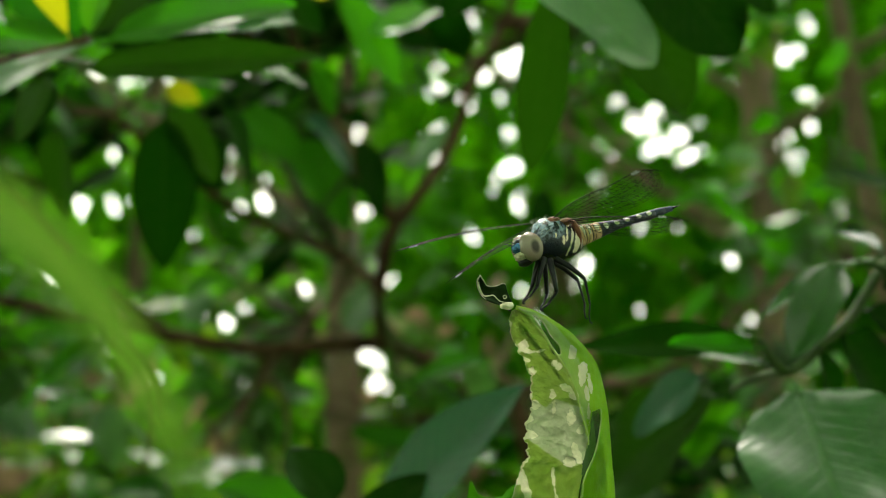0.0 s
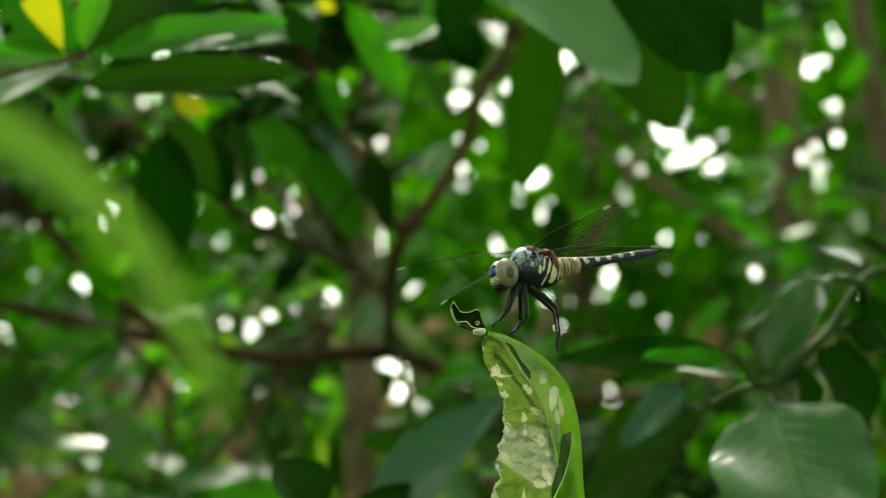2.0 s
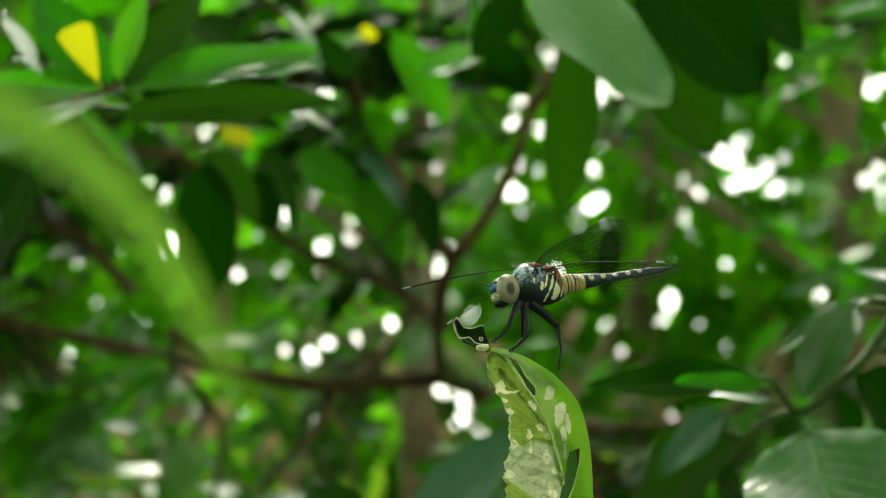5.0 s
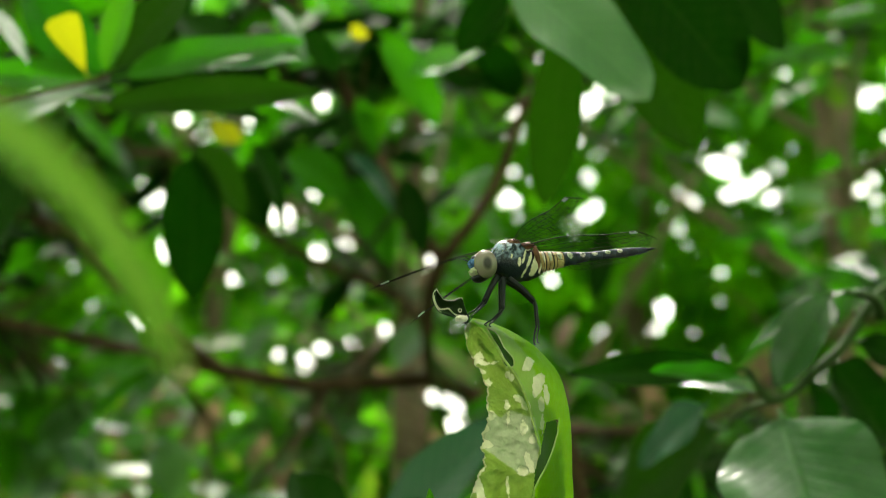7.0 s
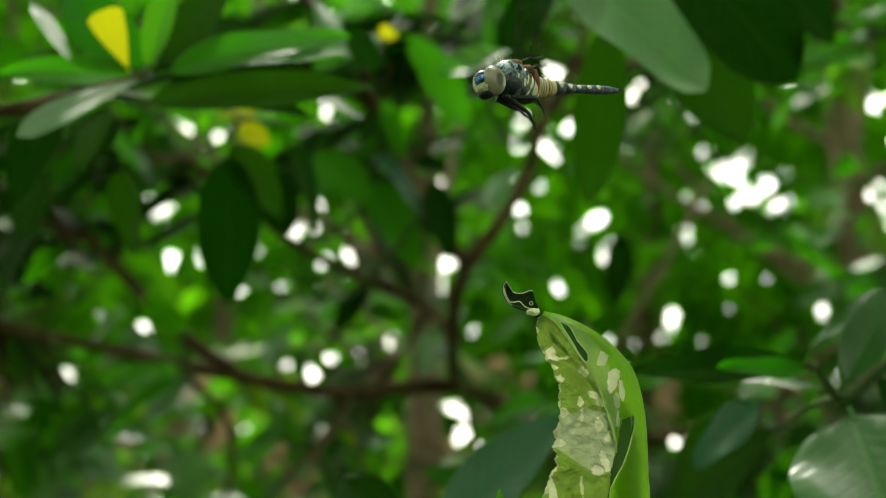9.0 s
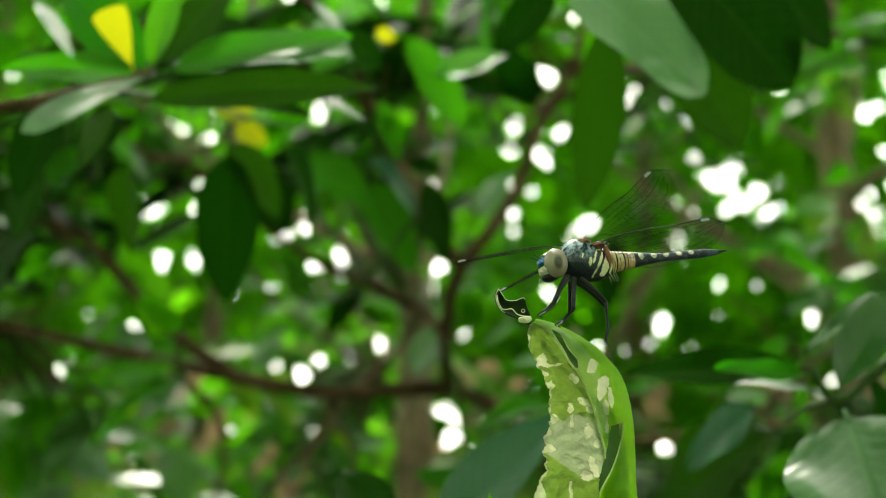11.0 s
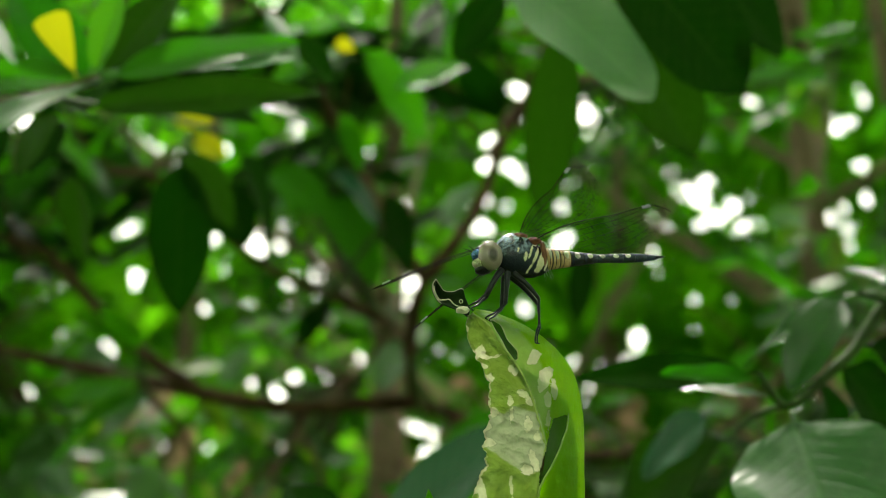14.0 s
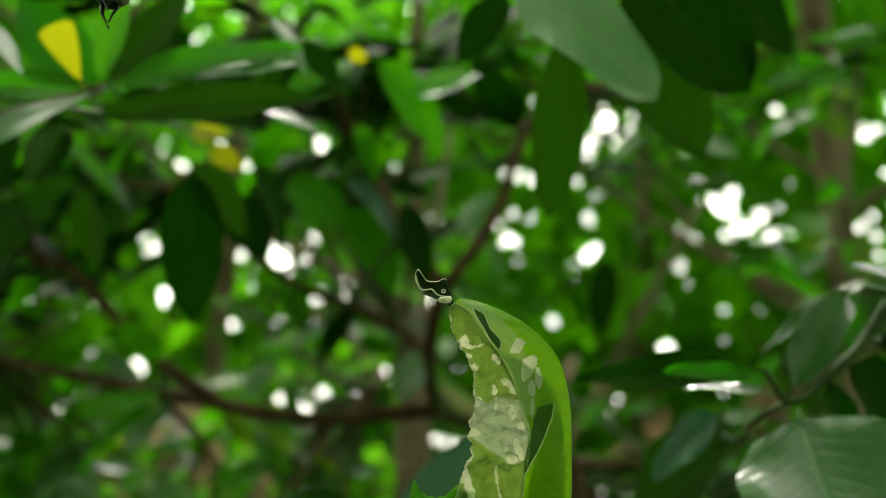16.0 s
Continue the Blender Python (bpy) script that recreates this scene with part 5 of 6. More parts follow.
clear.inputs[0].default_value = (0.91, 0.92, 0.91, 1)
shine = node(nt, "ShaderNodeBsdfGlossy", Roughness=0.35)
fres = node(nt, "ShaderNodeFresnel", IOR=1.35)
mx = nt.nodes.new("ShaderNodeMixShader")
nt.links.new(math_node(nt, "MULTIPLY", fres.outputs[0], 0.02), mx.inputs[0])
nt.links.new(clear.outputs[0], mx.inputs[1])
nt.links.new(shine.outputs[0], mx.inputs[2])
nt.links.new(mx.outputs[0], out.inputs[0])


def ball(centre, radii, sub=4, lump=0.0, seed=0.0):
    bm = bmesh.new()
    bmesh.ops.create_icosphere(bm, subdivisions=sub, radius=1.0)
    for v in bm.verts:
        k = 1 + lump * noise.noise(v.co * 3 + Vector((seed, 0, 0)))
        v.co = Vector((centre[0] + v.co.x * radii[0] * k, centre[1] + v.co.y * radii[1] * k, centre[2] + v.co.z * radii[2] * k)) * MM
    return bm


def loft(sections, sides=20):
    """A closed body through rings (x, z, half width, half height), in millimetres."""
    bm = bmesh.new()
    rings = []
    for x, z, w, h in sections:
        rings.append([bm.verts.new(Vector((x, w * math.cos(2 * math.pi * k / sides), z + h * math.sin(2 * math.pi * k / sides))) * MM) for k in range(sides)])
    for a, b in zip(rings, rings[1:]):
        for k in range(sides):
            bm.faces.new((a[k], b[k], b[(k + 1) % sides], a[(k + 1) % sides]))
    bm.faces.new(rings[0])
    bm.faces.new(rings[-1][::-1])
    return bm


# the dragonfly faces -x, its left side is -y, the middle of its head is the origin
fly = thing("dragonfly", "slate-blue dragonfly with cream stripes and clear wings", "dragonfly")
head = part("head", ball((0.2, 0, -0.2), (1.9, 2.1, 2.4), 4), SHELL_BLACK, fly, "black head with cream face")
part("eye", ball((0.5, -1.5, 0.3), (2.35, 2.0, 2.85), 4), EYE_MAT, head, "large beige-grey compound eye")
part("eye", ball((0.5, 1.5, 0.3), (2.35, 2.0, 2.85), 4), EYE_MAT, head, "large beige-grey compound eye")
part("frons", ball((-1.75, -0.1, 0.75), (0.85, 1.35, 0.95), 4, 0.25), SHELL_BLUE, head, "metallic blue forehead")
part("vertex", ball((-1.0, 0, 1.7), (0.85, 1.1, 0.75), 3, 0.12), SHELL_BLACK, head, "dark metallic crown of the head")
part("face", ball((-1.55, -0.25, -0.85), (1.05, 1.6, 0.85), 4, 0.22), SHELL_CREAM, head, "cream face plate")
part("jaw", ball((-0.65, 0, -2.05), (1.5, 1.6, 0.95), 3, 0.15), SHELL_BLACK, head)
for s in (-1, 1):
    bm = bmesh.new()
    tube(bm, [Vector(q) * MM for q in ((-2.2, 0.6 * s, 1.5), (-2.9, 0.9 * s, 2.0), (-3.7, 1.2 * s, 2.3))], 0.00012, 0.00004, 5)
    part("antenna", bm, SHELL_BLACK, head)
part("neck", ball((2.3, 0, 0.0), (1.2, 1.3, 1.5), 3), SHELL_BLACK, fly)
bm = loft(((2.2, 0.3, 1.2, 1.5), (2.9, 0.7, 2.3, 2.7), (4.0, 1.0, 2.9, 3.6), (5.6, 0.9, 3.1, 4.2), (7.4, 0.5, 3.0, 4.2), (9.2, 0.0, 2.7, 3.7), (10.8, -0.3, 2.1, 2.9), (12.0, -0.3, 1.6, 2.2), (12.6, -0.2, 1.0, 1.5)), 32)
bmesh.ops.subdivide_edges(bm, edges=bm.edges[:], cuts=1, use_grid_fill=True, smooth=0.6)
for v in bm.verts:
    v.co *= 1 + 0.03 * noise.noise(v.co * 900) + 0.05 * noise.noise(v.co * 380)
thorax = part("thorax", bm, THORAX_MAT, fly, "dark thorax with cream stripes and a blue-grey bloom")
part("wing_hinge", ball((6.8, -1.3, 4.0), (1.5, 1.0, 0.7), 3, 0.4), SHELL_RUST, thorax, "rust-brown wing base")
part("wing_hinge", ball((6.8, 1.3, 4.0), (1.5, 1.0, 0.7), 3, 0.4), SHELL_RUST, thorax, "rust-brown wing base")
part("wing_hinge", ball((9.6, -1.3, 3.1), (1.5, 1.0, 0.7), 3, 0.4), SHELL_RUST, thorax, "rust-brown wing base")
part("wing_hinge", ball((9.6, 1.3, 3.1), (1.5, 1.0, 0.7), 3, 0.4), SHELL_RUST, thorax, "rust-brown wing base")
part("side_seam", ball((11.2, -1.6, 0.6), (0.6, 0.9, 2.3), 3, 0.35), SHELL_RUST, thorax, "rust-brown seam behind the thorax")
bm = bmesh.new()
rng = random.Random(4)
for k in range(150):
    a, b = rng.uniform(0.3, 2.8), rng.uniform(2.6, 7.0)
    p = Vector((b, -2.8 * math.cos(a), 0.8 + 3.9 * math.sin(a))) * MM
    d = Vector((rng.gauss(-0.3, 0.4), -math.cos(a) + rng.gauss(0, 0.3), math.sin(a))).normalized()
    tube(bm, [p, p + d * rng.uniform(0.5, 1.1) * MM], 0.000032, 0.00001, 3, caps=False)
part("hair", bm, HAIR, thorax, "fine pale hair")
bm = bmesh.new()
for k in range(12):
    p = Vector((rng.uniform(11.0, 13.0), rng.uniform(-1.2, 0.5), -2.2)) * MM
    tube(bm, [p, p + Vector((rng.uniform(0.0, 0.8), -0.3, -rng.uniform(0.9, 2.2))) * MM], 0.00004, 0.00001, 3, caps=False)
part("hair", bm, HAIR, thorax, "fine pale hair")

# ten segments of the abdomen
EDGES = (12.0, 13.3, 15.0, 17.4, 20.2, 23.0, 25.8, 28.6, 31.2, 33.8, 36.0)
for k in range(10):
    x0, x1 = EDGES[k], EDGES[k + 1]

    def girth(x):
        f = (x - 12) / 24
        return (2.2 - 1.40 * min(1, f * 2.1) + 0.12 * max(0, math.sin(math.pi * min(1, max(0, (f - 0.42) / 0.58)))) * (0.85 if f < 0.97 else 0.6)) * (1 - 0.4 * max(0.0, (f - 0.85) / 0.15))

    z = lambda x: -0.1 + 0.012 * (x - 12)
    secs = [(x, z(x), girth(x) * 0.85 * q, girth(x) * q) for x, q in ((x0, 0.9), (x0 + 0.15, 1.0), ((x0 + x1) / 2, 1.0), (x1 - 0.15, 1.02), (x1, 0.92))]
    seg = part("abdomen_segment", loft(secs, 20), TAIL_AMBER if k < 3 else TAIL_DARK, fly, "amber segment with black rings" if k < 3 else "slate-dark segment")
    if k < 4:
        bm = loft([(x, z(x), girth(x) * 0.85 * 1.03, girth(x) * 1.03) for x in (x1 - 0.32, x1 - 0.08)], 20)
        part("ring", bm, SHELL_BLACK, seg)
        bm = loft([(x, z(x), girth(x) * 0.85 * 1.015, girth(x) * 1.015) for x in (x0 + 0.5, x0 + 0.62)], 20)
        part("ring", bm, SHELL_BLACK, seg)
    if k < 8:
        for s in (-1, 1):
            m = (x0 + x1) / 2 - (0 if k < 3 else 0.1 * (x1 - x0))
            g = girth(m)
            w = (x1 - x0) * (0.26 if k < 3 else 0.27)
            part("pale_spot", ball((m, s * g * 0.60, z(m) + g * 0.26), (w * 1.0, g * 0.36, g * 0.52), 3, 0.25, k), TAIL_SPOT, seg, "pale yellow spot")
for s in (-1, 1):
    bm = bmesh.new()
    tube(bm, [Vector(q) * MM for q in ((35.8, 0.3 * s, 0.2), (36.8, 0.5 * s, 0.3), (37.8, 0.35 * s, 0.35))], 0.00028, 0.00012, 6)
    part("tail_clasper", bm, SHELL_BLACK, fly)

# six legs, each a thigh, a shin and a foot
LEGS = (
    ((2.6, -1.3, -2.4), (-1.5, -2.5, -7.2), (-3.2, -2.0, -8.5), (-4.8, -1.5, -9.3)),
    ((3.0, 1.2, -2.4), (0.2, 2.0, -7.0), (-1.8, 1.5, -8.4), (-3.2, 1.2, -9.2)),
    ((3.6, -1.5, -2.9), (1.9, -3.2, -9.2), (-0.4, -2.6, -10.9), (-1.9, -2.2, -11.6)),
    ((4.2, 1.4, -2.8), (3.5, 2.8, -9.0), (1.4, 1.8, -10.6), (0.2, 1.3, -11.4)),
    ((4.8, -1.6, -3.1), (8.5, -3.6, -8.3), (8.2, -3.2, -13.2), (7.2, -3.0, -16.4)),
    ((5.4, 1.4, -3.0), (11.2, 3.0, -8.1), (10.8, 2.4, -12.9), (9.9, 2.2, -15.6)),
)
legs = []
for hip, knee, ankle, toe in LEGS:
    root = Vector(hip) * MM
    hip, knee, ankle, toe = (Vector(q) * MM - root for q in (hip, knee, ankle, toe))
    bm = bmesh.new()
    tube(bm, spline([hip, (hip + knee) / 2 + Vector((0, -0.0002, 0.0003)), knee], 4), 0.00066, 0.00038, 8)
    leg = part("leg", bm, SHELL_BLACK, fly, "thin black bristly leg")
    leg.location = root
    legs.append((leg, root))
    bm = bmesh.new()
    tube(bm, spline([knee, (knee + ankle) / 2, ankle], 5), 0.00030, 0.00018, 7)
    part("shin", bm, SHELL_BLACK, leg)
    bm = bmesh.new()
    for k in range(12):
        q0 = knee.lerp(ankle, (k + 0.6) / 13)
        d = (ankle - knee).normalized()
        q = (Vector((0.8 if k % 2 else -0.7, -0.5, -0.2)) + d).normalized()
        tube(bm, [q0, q0 + q * 0.0010], 0.00005, 0.00001, 3, caps=False)
    tagged(part("bristle", bm, SHELL_BLACK, leg), kind="stuff")
    bm = bmesh.new()
    tube(bm, spline([ankle, (ankle + toe) / 2 + Vector((-0.0002, 0, 0)), toe, toe + Vector((0.0004, -0.0001, -0.0003))], 3), 0.00019, 0.00011, 6)
    part("foot", bm, SHELL_BLACK, leg)


def wing_outline(s, hind):
    """Front and rear edge at s of the span, across the wing, in parts of the span."""
    lead = 0.035 * math.sin(math.pi * min(1, s * 1.6)) + (0.0 if s < 0.88 else -0.9 * (s - 0.88) ** 2 * 8)
    wide = 0.35 if hind else 0.28
    peak = 0.30 if hind else 0.62
    if s < peak:
        tail = wide * (0.18 + 0.82 * math.sin(math.pi / 2 * min(1, (s + 0.02) / peak)) ** (0.7 if hind else 0.9))
    else:
        f = (s - peak) / (1 - peak)
        tail = wide * max(0.0, 1 - f ** 2.4) ** 0.62
    return lead, -tail


def wing(name, span, hind, side):
    """A wing along +x with its front edge to +y: membrane, a web of veins, and the mark near the tip."""
    w = new(name)
    w.parent = fly
    w.empty_display_size = 0.005
    tagged(w, "clear wing with dark veins")
    n = 40
    heavy = 0.5 if side < 0 else 1.2

    def at(s, f, lift=0.0):
        a, b = wing_outline(s, hind)
        c = 0.003 * math.sin(9 * f) * (1 - s) + (0.11 * s * s - 0.085 * s if side < 0 else 0.03 * s * s)
        return Vector((s * span, side * (a + (b - a) * f) * span, (c + lift) * span)) * MM

    bm = bmesh.new()
    grid = [[bm.verts.new(at(j / n, i / 8)) for i in range(9)] for j in range(n + 1)]
    for a, b in zip(grid, grid[1:]):
        for i in range(8):
            bm.faces.new((a[i], a[i + 1], b[i + 1], b[i]))
    part("membrane", bm, MEMBRANE, w, "clear membrane")
    bm = bmesh.new()
    tube(bm, [at(j / 30, 0.0) for j in range(31)], 0.00009 * heavy, 0.00006 * heavy, 5)
    for f0, f1, s1, r in ((0.10, 0.04, 0.52, 8.5), (0.22, 0.09, 0.97, 8.5), (0.34, 0.22, 0.97, 5.5), (0.45, 0.38, 0.96, 5.0), (0.56, 0.55, 0.93, 4.5), (0.68, 0.72, 0.88, 4.5), (0.80, 0.88, 0.80, 4.5)):
        line = [at(s1 * j / 24, f0 + (f1 - f0) * (j / 24)) for j in range(25)]
        tube(bm, line, r * 0.6e-5 * heavy, 0.00003 * heavy, 4)
    tube(bm, [at(j / 30, 1.0) for j in range(1, 31)], 0.00004, 0.00003, 4)
    rng = random.Random(9 + hind)
    for k in range(420 if side > 0 else 110):
        s = rng.uniform(0.04, 0.97)
        f = rng.choice((0.0, 0.07, 0.16, 0.25, 0.34, 0.43, 0.52, 0.61, 0.70, 0.79, 0.88))
        d = 0.09 if f else 0.07
        tube(bm, [at(s, f), at(min(0.99, s + rng.uniform(-0.008, 0.012)), min(1, f + d))], 0.000022 * heavy, 0.000022 * heavy, 3, caps=False)
    for f in (0.30, 0.41, 0.50, 0.60, 0.66, 0.74, 0.84, 0.92):
        s0 = 0.35 + 0.3 * rng.random()
        tube(bm, [at(s0 + (0.96 - s0) * j / 14, f + 0.02 * math.sin(j * 1.7)) for j in range(15)], 0.00003, 0.000025, 3)
    tagged(part("vein_net", bm, VEIN, w, "dark net of fine veins"), kind="stuff")
    bm = bmesh.new()
    a, b = at(0.845, -0.01), at(0.895, -0.01)
    c, d = at(0.90, 0.08), at(0.84, 0.07)
    up = Vector((0, 0, 0.00013))
    quad = [bm.verts.new(q + up * k) for k in (1, -1) for q in (a, b, c, d)]
    bm.faces.new(quad[:4])
    bm.faces.new(quad[4:][::-1])
    for k in range(4):
        bm.faces.new((quad[k], quad[k + 4], quad[(k + 1) % 4 + 4], quad[(k + 1) % 4]))
    part("wing_mark", bm, STIGMA, w, "mark near the wing tip, sky glint put into its pale colour", smooth=False)
    return w


SPAN = 29.5
wings = (wing("forewing", SPAN, False, -1), wing("hindwing", SPAN * 0.96, True, -1), wing("forewing", SPAN, False, 1), wing("hindwing", SPAN * 0.96, True, 1))
ROOTS = ((6.8, 1.2, 4.2), (9.6, 1.2, 3.3), (6.8, -1.2, 4.2), (9.6, -1.2, 3.3))

# ---- moves ----
LEAF_SWAY = (
    (0.0, -0.0043, -0.0003, 0.0013),
    (0.5, -0.0041, -0.0002, 0.0008),
    (1.0, -0.0029, -0.0001, 0.0005),
    (1.5, -0.0033, -0.0001, 0.0004),
    (2.0, 0.0009, 0.0002, -0.0007),
    (2.5, -0.0010, -0.0002, 0.0008),
    (3.0, 0.0001, -0.0005, 0.0022),
    (3.5, 0.0000, -0.0000, 0.0000),
    (4.0, 0.0014, 0.0000, -0.0000),
    (4.5, 0.0008, -0.0003, 0.0014),
    (4.7, -0.0000, -0.0003, 0.0014),
    (6.8, 0.0020, 0.0003, -0.0016),
    (7.0, 0.0022, -0.0004, 0.0018),
    (7.5, -0.0023, -0.0009, 0.0043),
    (8.0, -0.0016, -0.0007, 0.0033),
    (8.5, -0.0043, -0.0008, 0.0040),
    (8.7, -0.0027, -0.0004, 0.0017),
    (11.0, -0.0055, 0.0003, -0.0014),
    (11.5, -0.0042, 0.0002, -0.0010),
    (12.0, -0.0026, 0.0002, -0.0011),
    (12.5, -0.0022, -0.0002, 0.0009),
    (13.0, -0.0037, -0.0002, 0.0008),
    (13.5, -0.0024, -0.0002, 0.0009),
    (14.0, -0.0026, -0.0000, 0.0002),
    (14.5, -0.0016, -0.0002, 0.0008),
    (15.0, -0.0007, -0.0004, 0.0019),
    (15.5, -0.0014, -0.0005, 0.0023),
    (16.0, -0.0028, -0.0001, 0.0005),
)
HINGE = ((0.0, 22), (1.5, 21), (3.0, 20), (4.7, 18), (6.8, 14), (7.3, 13), (8.7, 13), (11.0, 14), (12.5, 9), (14.0, 3), (15.5, 2), (16.0, 0))


def hinge_pose(turn):
    """The sound half turned back about the midrib by so many degrees."""
    top, low = MID_LINE[45], MID_LINE[255]
    return Matrix.Translation(low) @ Matrix.Rotation(radians(turn), 4, top - low) @ Matrix.Translation(-low)


BLADE_SWAY = (
    (0.00, -0.0211, 0.0000, -0.0107),
    (0.50, -0.0216, 0.0000, -0.0090),
    (1.00, -0.0191, 0.0000, -0.0069),
    (1.50, -0.0180, 0.0000, -0.0058),
    (2.00, -0.0074, 0.0000, -0.0059),
    (2.50, -0.0079, 0.0000, -0.0056),
    (3.00, -0.0055, 0.0000, -0.0057),
    (3.50, -0.0029, 0.0000, -0.0025),
    (4.00, 0.0000, 0.0000, 0.0000),
    (4.70, 0.0003, 0.0000, -0.0022),
    (6.00, 0.0017, 0.0000, -0.0062),
    (7.00, 0.0026, 0.0000, -0.0091),
    (7.15, -0.0005, 0.0000, -0.0096),
    (7.30, -0.0065, 0.0000, -0.0102),
    (7.70, -0.0171, 0.0000, -0.0105),
    (11.00, -0.0372, 0.0000, -0.0168),
    (16.00, -0.0142, 0.0000, -0.0225),
)
FLIGHT = (
    (0.0, 0.0054, -0.0083, 1.3461, 0, -18.0, 23.2),
    (0.5, 0.0064, -0.0083, 1.3459, 0, -14.7, 23.7),
    (1.0, 0.0073, -0.0083, 1.3459, 0, -13.7, 22.9),
    (1.5, 0.0062, -0.0082, 1.3454, 0, -13.1, 20.3),
    (2.0, 0.0114, -0.0080, 1.3445, 0, -11.7, 20.7),
    (2.5, 0.0088, -0.0082, 1.3454, 0, -10.9, 19.5),
    (3.0, 0.0105, -0.0084, 1.3468, 0, -11.6, 24.3),
    (3.5, 0.0100, -0.0081, 1.3450, 0, -10.8, 19.2),
    (4.0, 0.0117, -0.0079, 1.3444, 0, -11.7, 21.6),
    (4.5, 0.0107, -0.0083, 1.3463, 0, -10.7, 18.4),
    (4.7, 0.0101, -0.0084, 1.3464, 0, -10.7, 19.5),
    (6.8, 0.0124, -0.0077, 1.3432, 0, -9.8, 18.8),
    (7.0, 0.0122, -0.0083, 1.3463, 0, -9.3, 16.6),
    (7.3, 0.0100, -0.0085, 1.3470, 0, -8.5, 17.9),
    (7.4, -0.0168, -0.0174, 1.3890, 0, 16.4, 2.8),
    (7.5, 0.0106, -0.0154, 1.3794, 0, -5.8, 31.7),
    (7.6, 0.0477, -0.0117, 1.3621, 0, -11.7, 59.8),
    (7.7, 0.0303, -0.0102, 1.3552, 0, -7.9, 31.6),
    (7.8, 0.0075, -0.0086, 1.3473, 0, -1.5, 11.1),
    (7.9, 0.0089, -0.0088, 1.3485, 0, -7.7, 11.0),
    (8.0, 0.0088, -0.0087, 1.3478, 0, -8.5, 12.7),
    (8.1, 0.0053, -0.0084, 1.3464, 0, -9.7, 17.2),
    (8.2, -0.0096, -0.0090, 1.3492, 0, -11.7, 32.2),
    (8.3, -0.0354, -0.0121, 1.3641, 0, -4.9, 58.3),
    (8.4, -0.0086, -0.0136, 1.3710, 0, -19.3, 47.5),
    (8.5, -0.0041, -0.0141, 1.3734, 0, -18.0, 42.6),
    (8.6, -0.0040, -0.0152, 1.3787, 0, -2.6, 32.0),
    (8.7, -0.0042, -0.0147, 1.3761, 0, -12.3, 39.6),
    (9.3, -0.0054, -0.0152, 1.3786, 0, -8.6, 37.6),
    (9.8, 0.0028, -0.0100, 1.3539, 0, -7.3, 23.8),
    (10.1, 0.0055, -0.0077, 1.3432, 0, -8.5, 17.9),
    (10.8, 0.0051, -0.0076, 1.3426, 0, -8.9, 19.0),
    (11.0, 0.0056, -0.0077, 1.3431, 0, -8.6, 16.1),
    (11.5, 0.0060, -0.0078, 1.3435, 0, -7.5, 15.8),
    (12.0, 0.0089, -0.0078, 1.3439, 0, -5.3, 21.9),
    (12.5, 0.0091, -0.0081, 1.3453, 0, -6.2, 19.3),
    (13.0, 0.0071, -0.0081, 1.3450, 0, -4.7, 19.0),
    (13.5, 0.0083, -0.0081, 1.3452, 0, -4.2, 18.2),
    (14.0, 0.0078, -0.0079, 1.3441, 0, -4.9, 18.7),
    (14.5, 0.0098, -0.0081, 1.3450, 0, -1.1, 17.7),
    (15.0, 0.0110, -0.0081, 1.3453, 0, -2.7, 20.0),
    (15.4, 0.0115, -0.0083, 1.3462, 0, -4.8, 18.1),
    (15.5, 0.0107, -0.0083, 1.3461, 0, -4.6, 16.7),
    (15.6, -0.0095, -0.0141, 1.3735, 0, -3.9, 42.4),
    (15.7, -0.0377, -0.0204, 1.4031, 0, -3.0, -12.0),
    (15.8, -0.0599, -0.0166, 1.3854, 0, 11.5, -75.6),
    (15.9, -0.0593, -0.0182, 1.3929, 0, 13.7, -75.6),
    (16.0, -0.0592, -0.0182, 1.3928, 0, 13.7, -75.2),
)
# ways of the four wings in the dragonfly's space: far fore, far hind, near fore, near hind
POSES = {
    "start": ((-26.7, 13.3, 3.6), (-16.1, 25.0, -4.1), (3.4, -29.6, 3.8), (5.1, -29.1, -5.4)),
    "rest": ((-23.7, 18.2, 2.4), (-16.7, 24.3, -5.8), (4.2, -29.5, 3.6), (16.1, -24.9, -4.7)),
    "forward": ((-28.6, 7.8, -4.3), (-23.6, 14.8, -11.0), (2.1, -29.8, 2.9), (16.7, -24.7, -3.4)),
    "alert": ((-14.7, 24.3, 9.5), (-11.8, 27.5, 1.7), (11.9, -24.5, 12.6), (25.5, -13.8, 7.8)),
    "settled": ((-21.5, 20.8, 2.8), (-14.7, 25.9, -3.3), (4.1, -28.7, 7.7), (14.9, -26.0, -0.8)),
    "raised": ((-26.5, 13.9, -2.6), (-18.0, 21.8, -10.1), (0.5, -28.9, 8.2), (14.1, -26.5, 0.8)),
    "last": ((-27.5, 9.0, -8.0), (-23.5, 10.4, -15.5), (-1.2, -29.3, 6.5), (16.7, -24.8, 2.3)),
}
BEATS = {
    "up": ((-10, 18, 18), (-2, 19, 17), (-10, -18, 18), (-2, -19, 17)),
    "down": ((-12, 24, -6), (-3, 25, -7), (-12, -24, -6), (-3, -25, -7)),
}
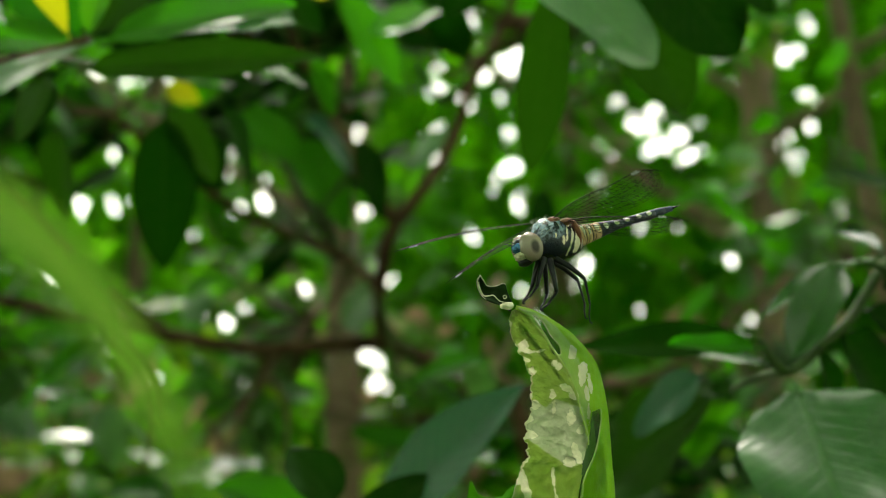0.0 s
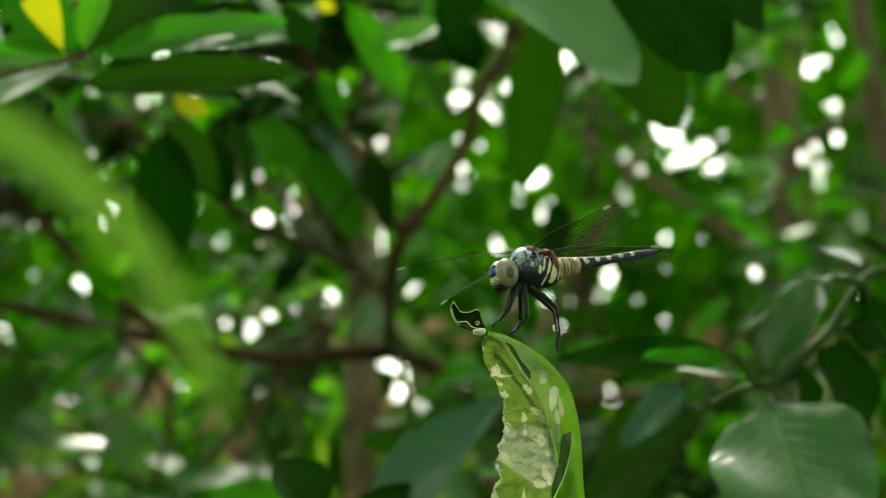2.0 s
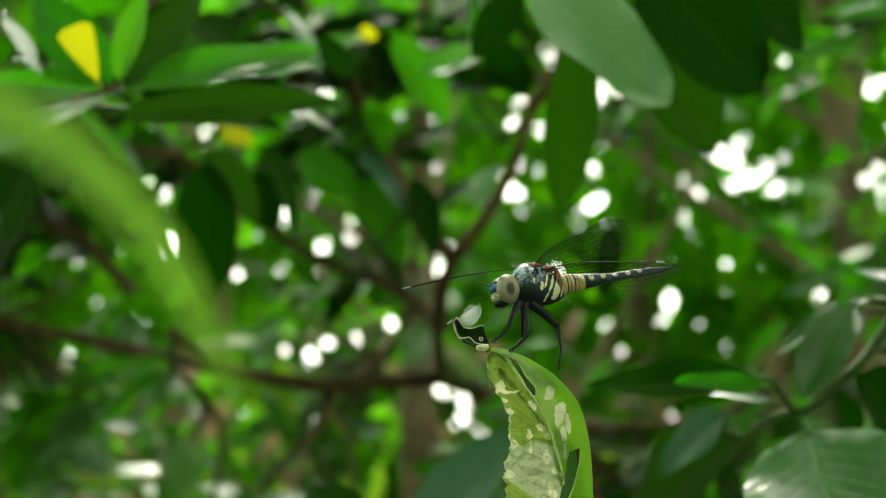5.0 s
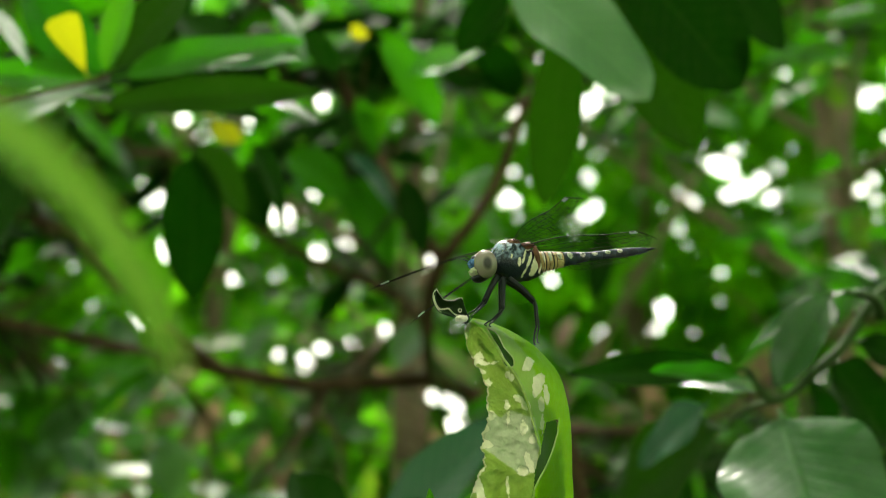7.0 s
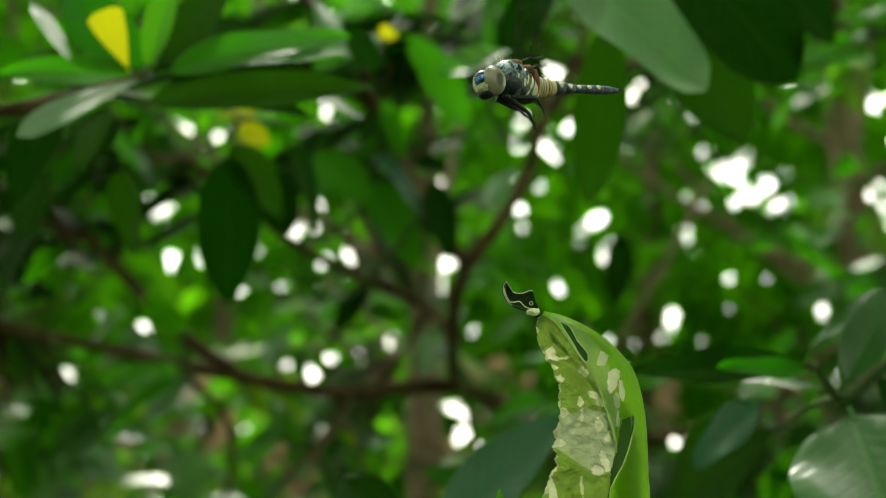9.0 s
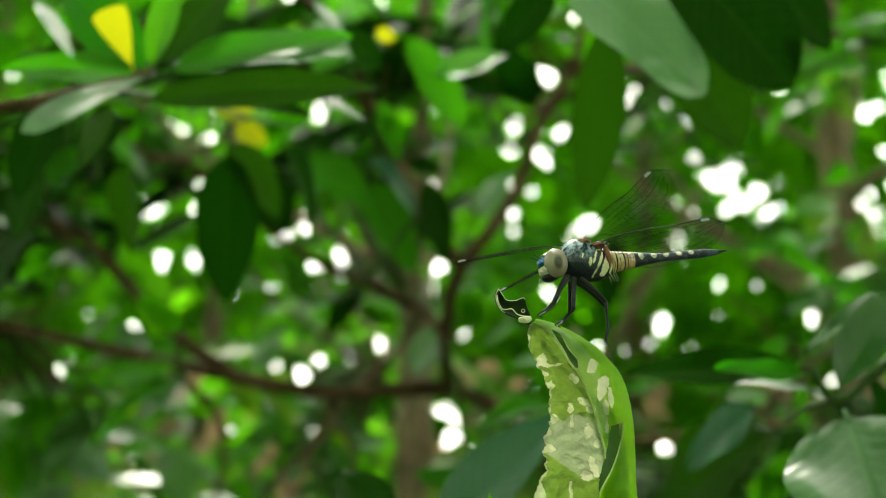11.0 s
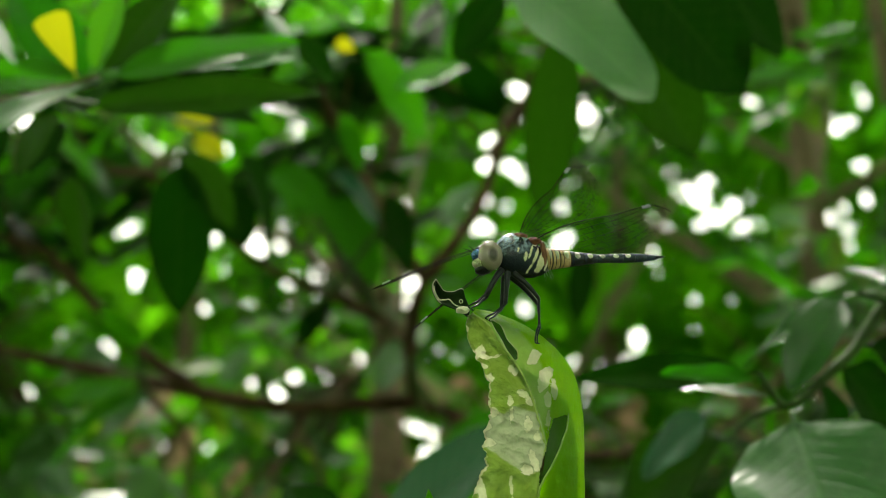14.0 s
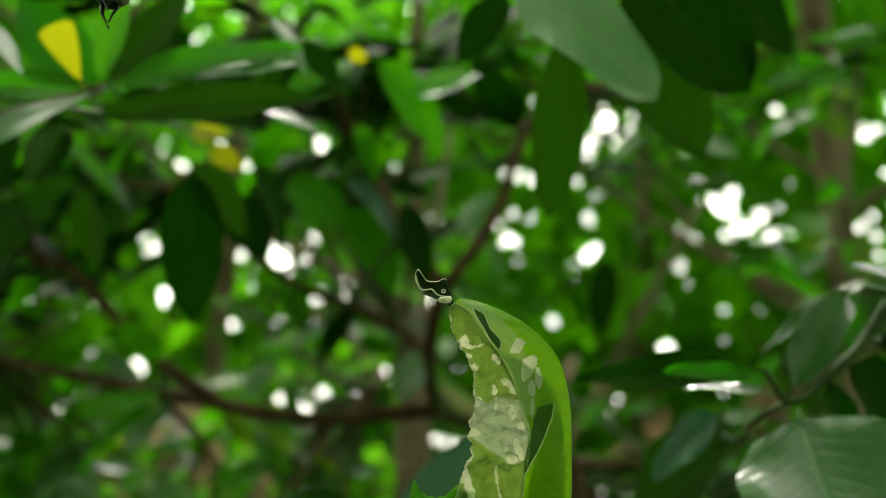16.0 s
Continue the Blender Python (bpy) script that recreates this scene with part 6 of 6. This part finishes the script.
HOLDS = ((0.0, "start"), (1.5, "start"), (2.2, "rest"), (4.7, "rest"), (7.0, "forward"), (7.3, "forward"), (7.9, "alert"), (8.1, "alert"),
         (10.0, "settled"), (11.6, "settled"), (12.5, "raised"), (13.2, "raised"), (14.3, "last"), (15.5, "last"))
FLIGHTS = ((7.35, 7.8), (8.15, 9.9), (15.55, 16.0))


def wing_pose(k, way):
    """Wing k reaching along way: near ones with the front edge ahead and up, far ones set almost edge-on to the camera.
    """
    x = Vector(way).normalized()
    near = k > 1
    chord = Vector((-0.75, 0, 0.45)) if near else Vector((-0.33, -0.92, -0.13))
    y = (chord - x * chord.dot(x)).normalized()
    if not near:
        y = -y
    z = x.cross(y)
    m = Matrix((x, y, z)).transposed().to_4x4()
    m.translation = Vector(ROOTS[k]) * MM
    return m


def wing_rows(k):
    rows = [(t, wing_pose(k, POSES[name][k])) for t, name in HOLDS]
    for a, b in FLIGHTS:
        beats = int(round((b - a) * 30))
        for i in range(beats + 1):
            t = a + (b - a) * i / beats
            rows.append((t, wing_pose(k, BEATS["up" if i % 2 else "down"][k])))
    return sorted(rows, key=lambda r: r[0])


def leg_rows(root, k):
    """Legs stand while it sits, and fold under the body in flight."""
    rows = [(0.0, 0), (16.0, -98)]
    for a, b in FLIGHTS:
        rows += [(a - 0.05, 0), (a + 0.1, -98)]
        if b < 16:
            rows += [(b - 0.15, -98), (b, 0)]
    side = 1 if k % 2 else -1
    return [(t, pose(*root, 12 * side * (turn / 98), turn * (1.0 + 0.08 * (k // 2)), 0)) for t, turn in sorted(set(rows))]


def motions():
    for k, (leg, root) in enumerate(legs):
        walk(leg, leg_rows(root, k))
    walk(perch, [(t, pose(x, y, z)) for t, x, y, z in LEAF_SWAY])
    walk(sound, [(t, hinge_pose(turn)) for t, turn in HINGE])
    walk(grass, [(t, pose(x, y, z)) for t, x, y, z in BLADE_SWAY])
    walk(fly, [(t, pose(*r)) for t, *r in FLIGHT])
    for k, w in enumerate(wings):
        walk(w, wing_rows(k))


motions()
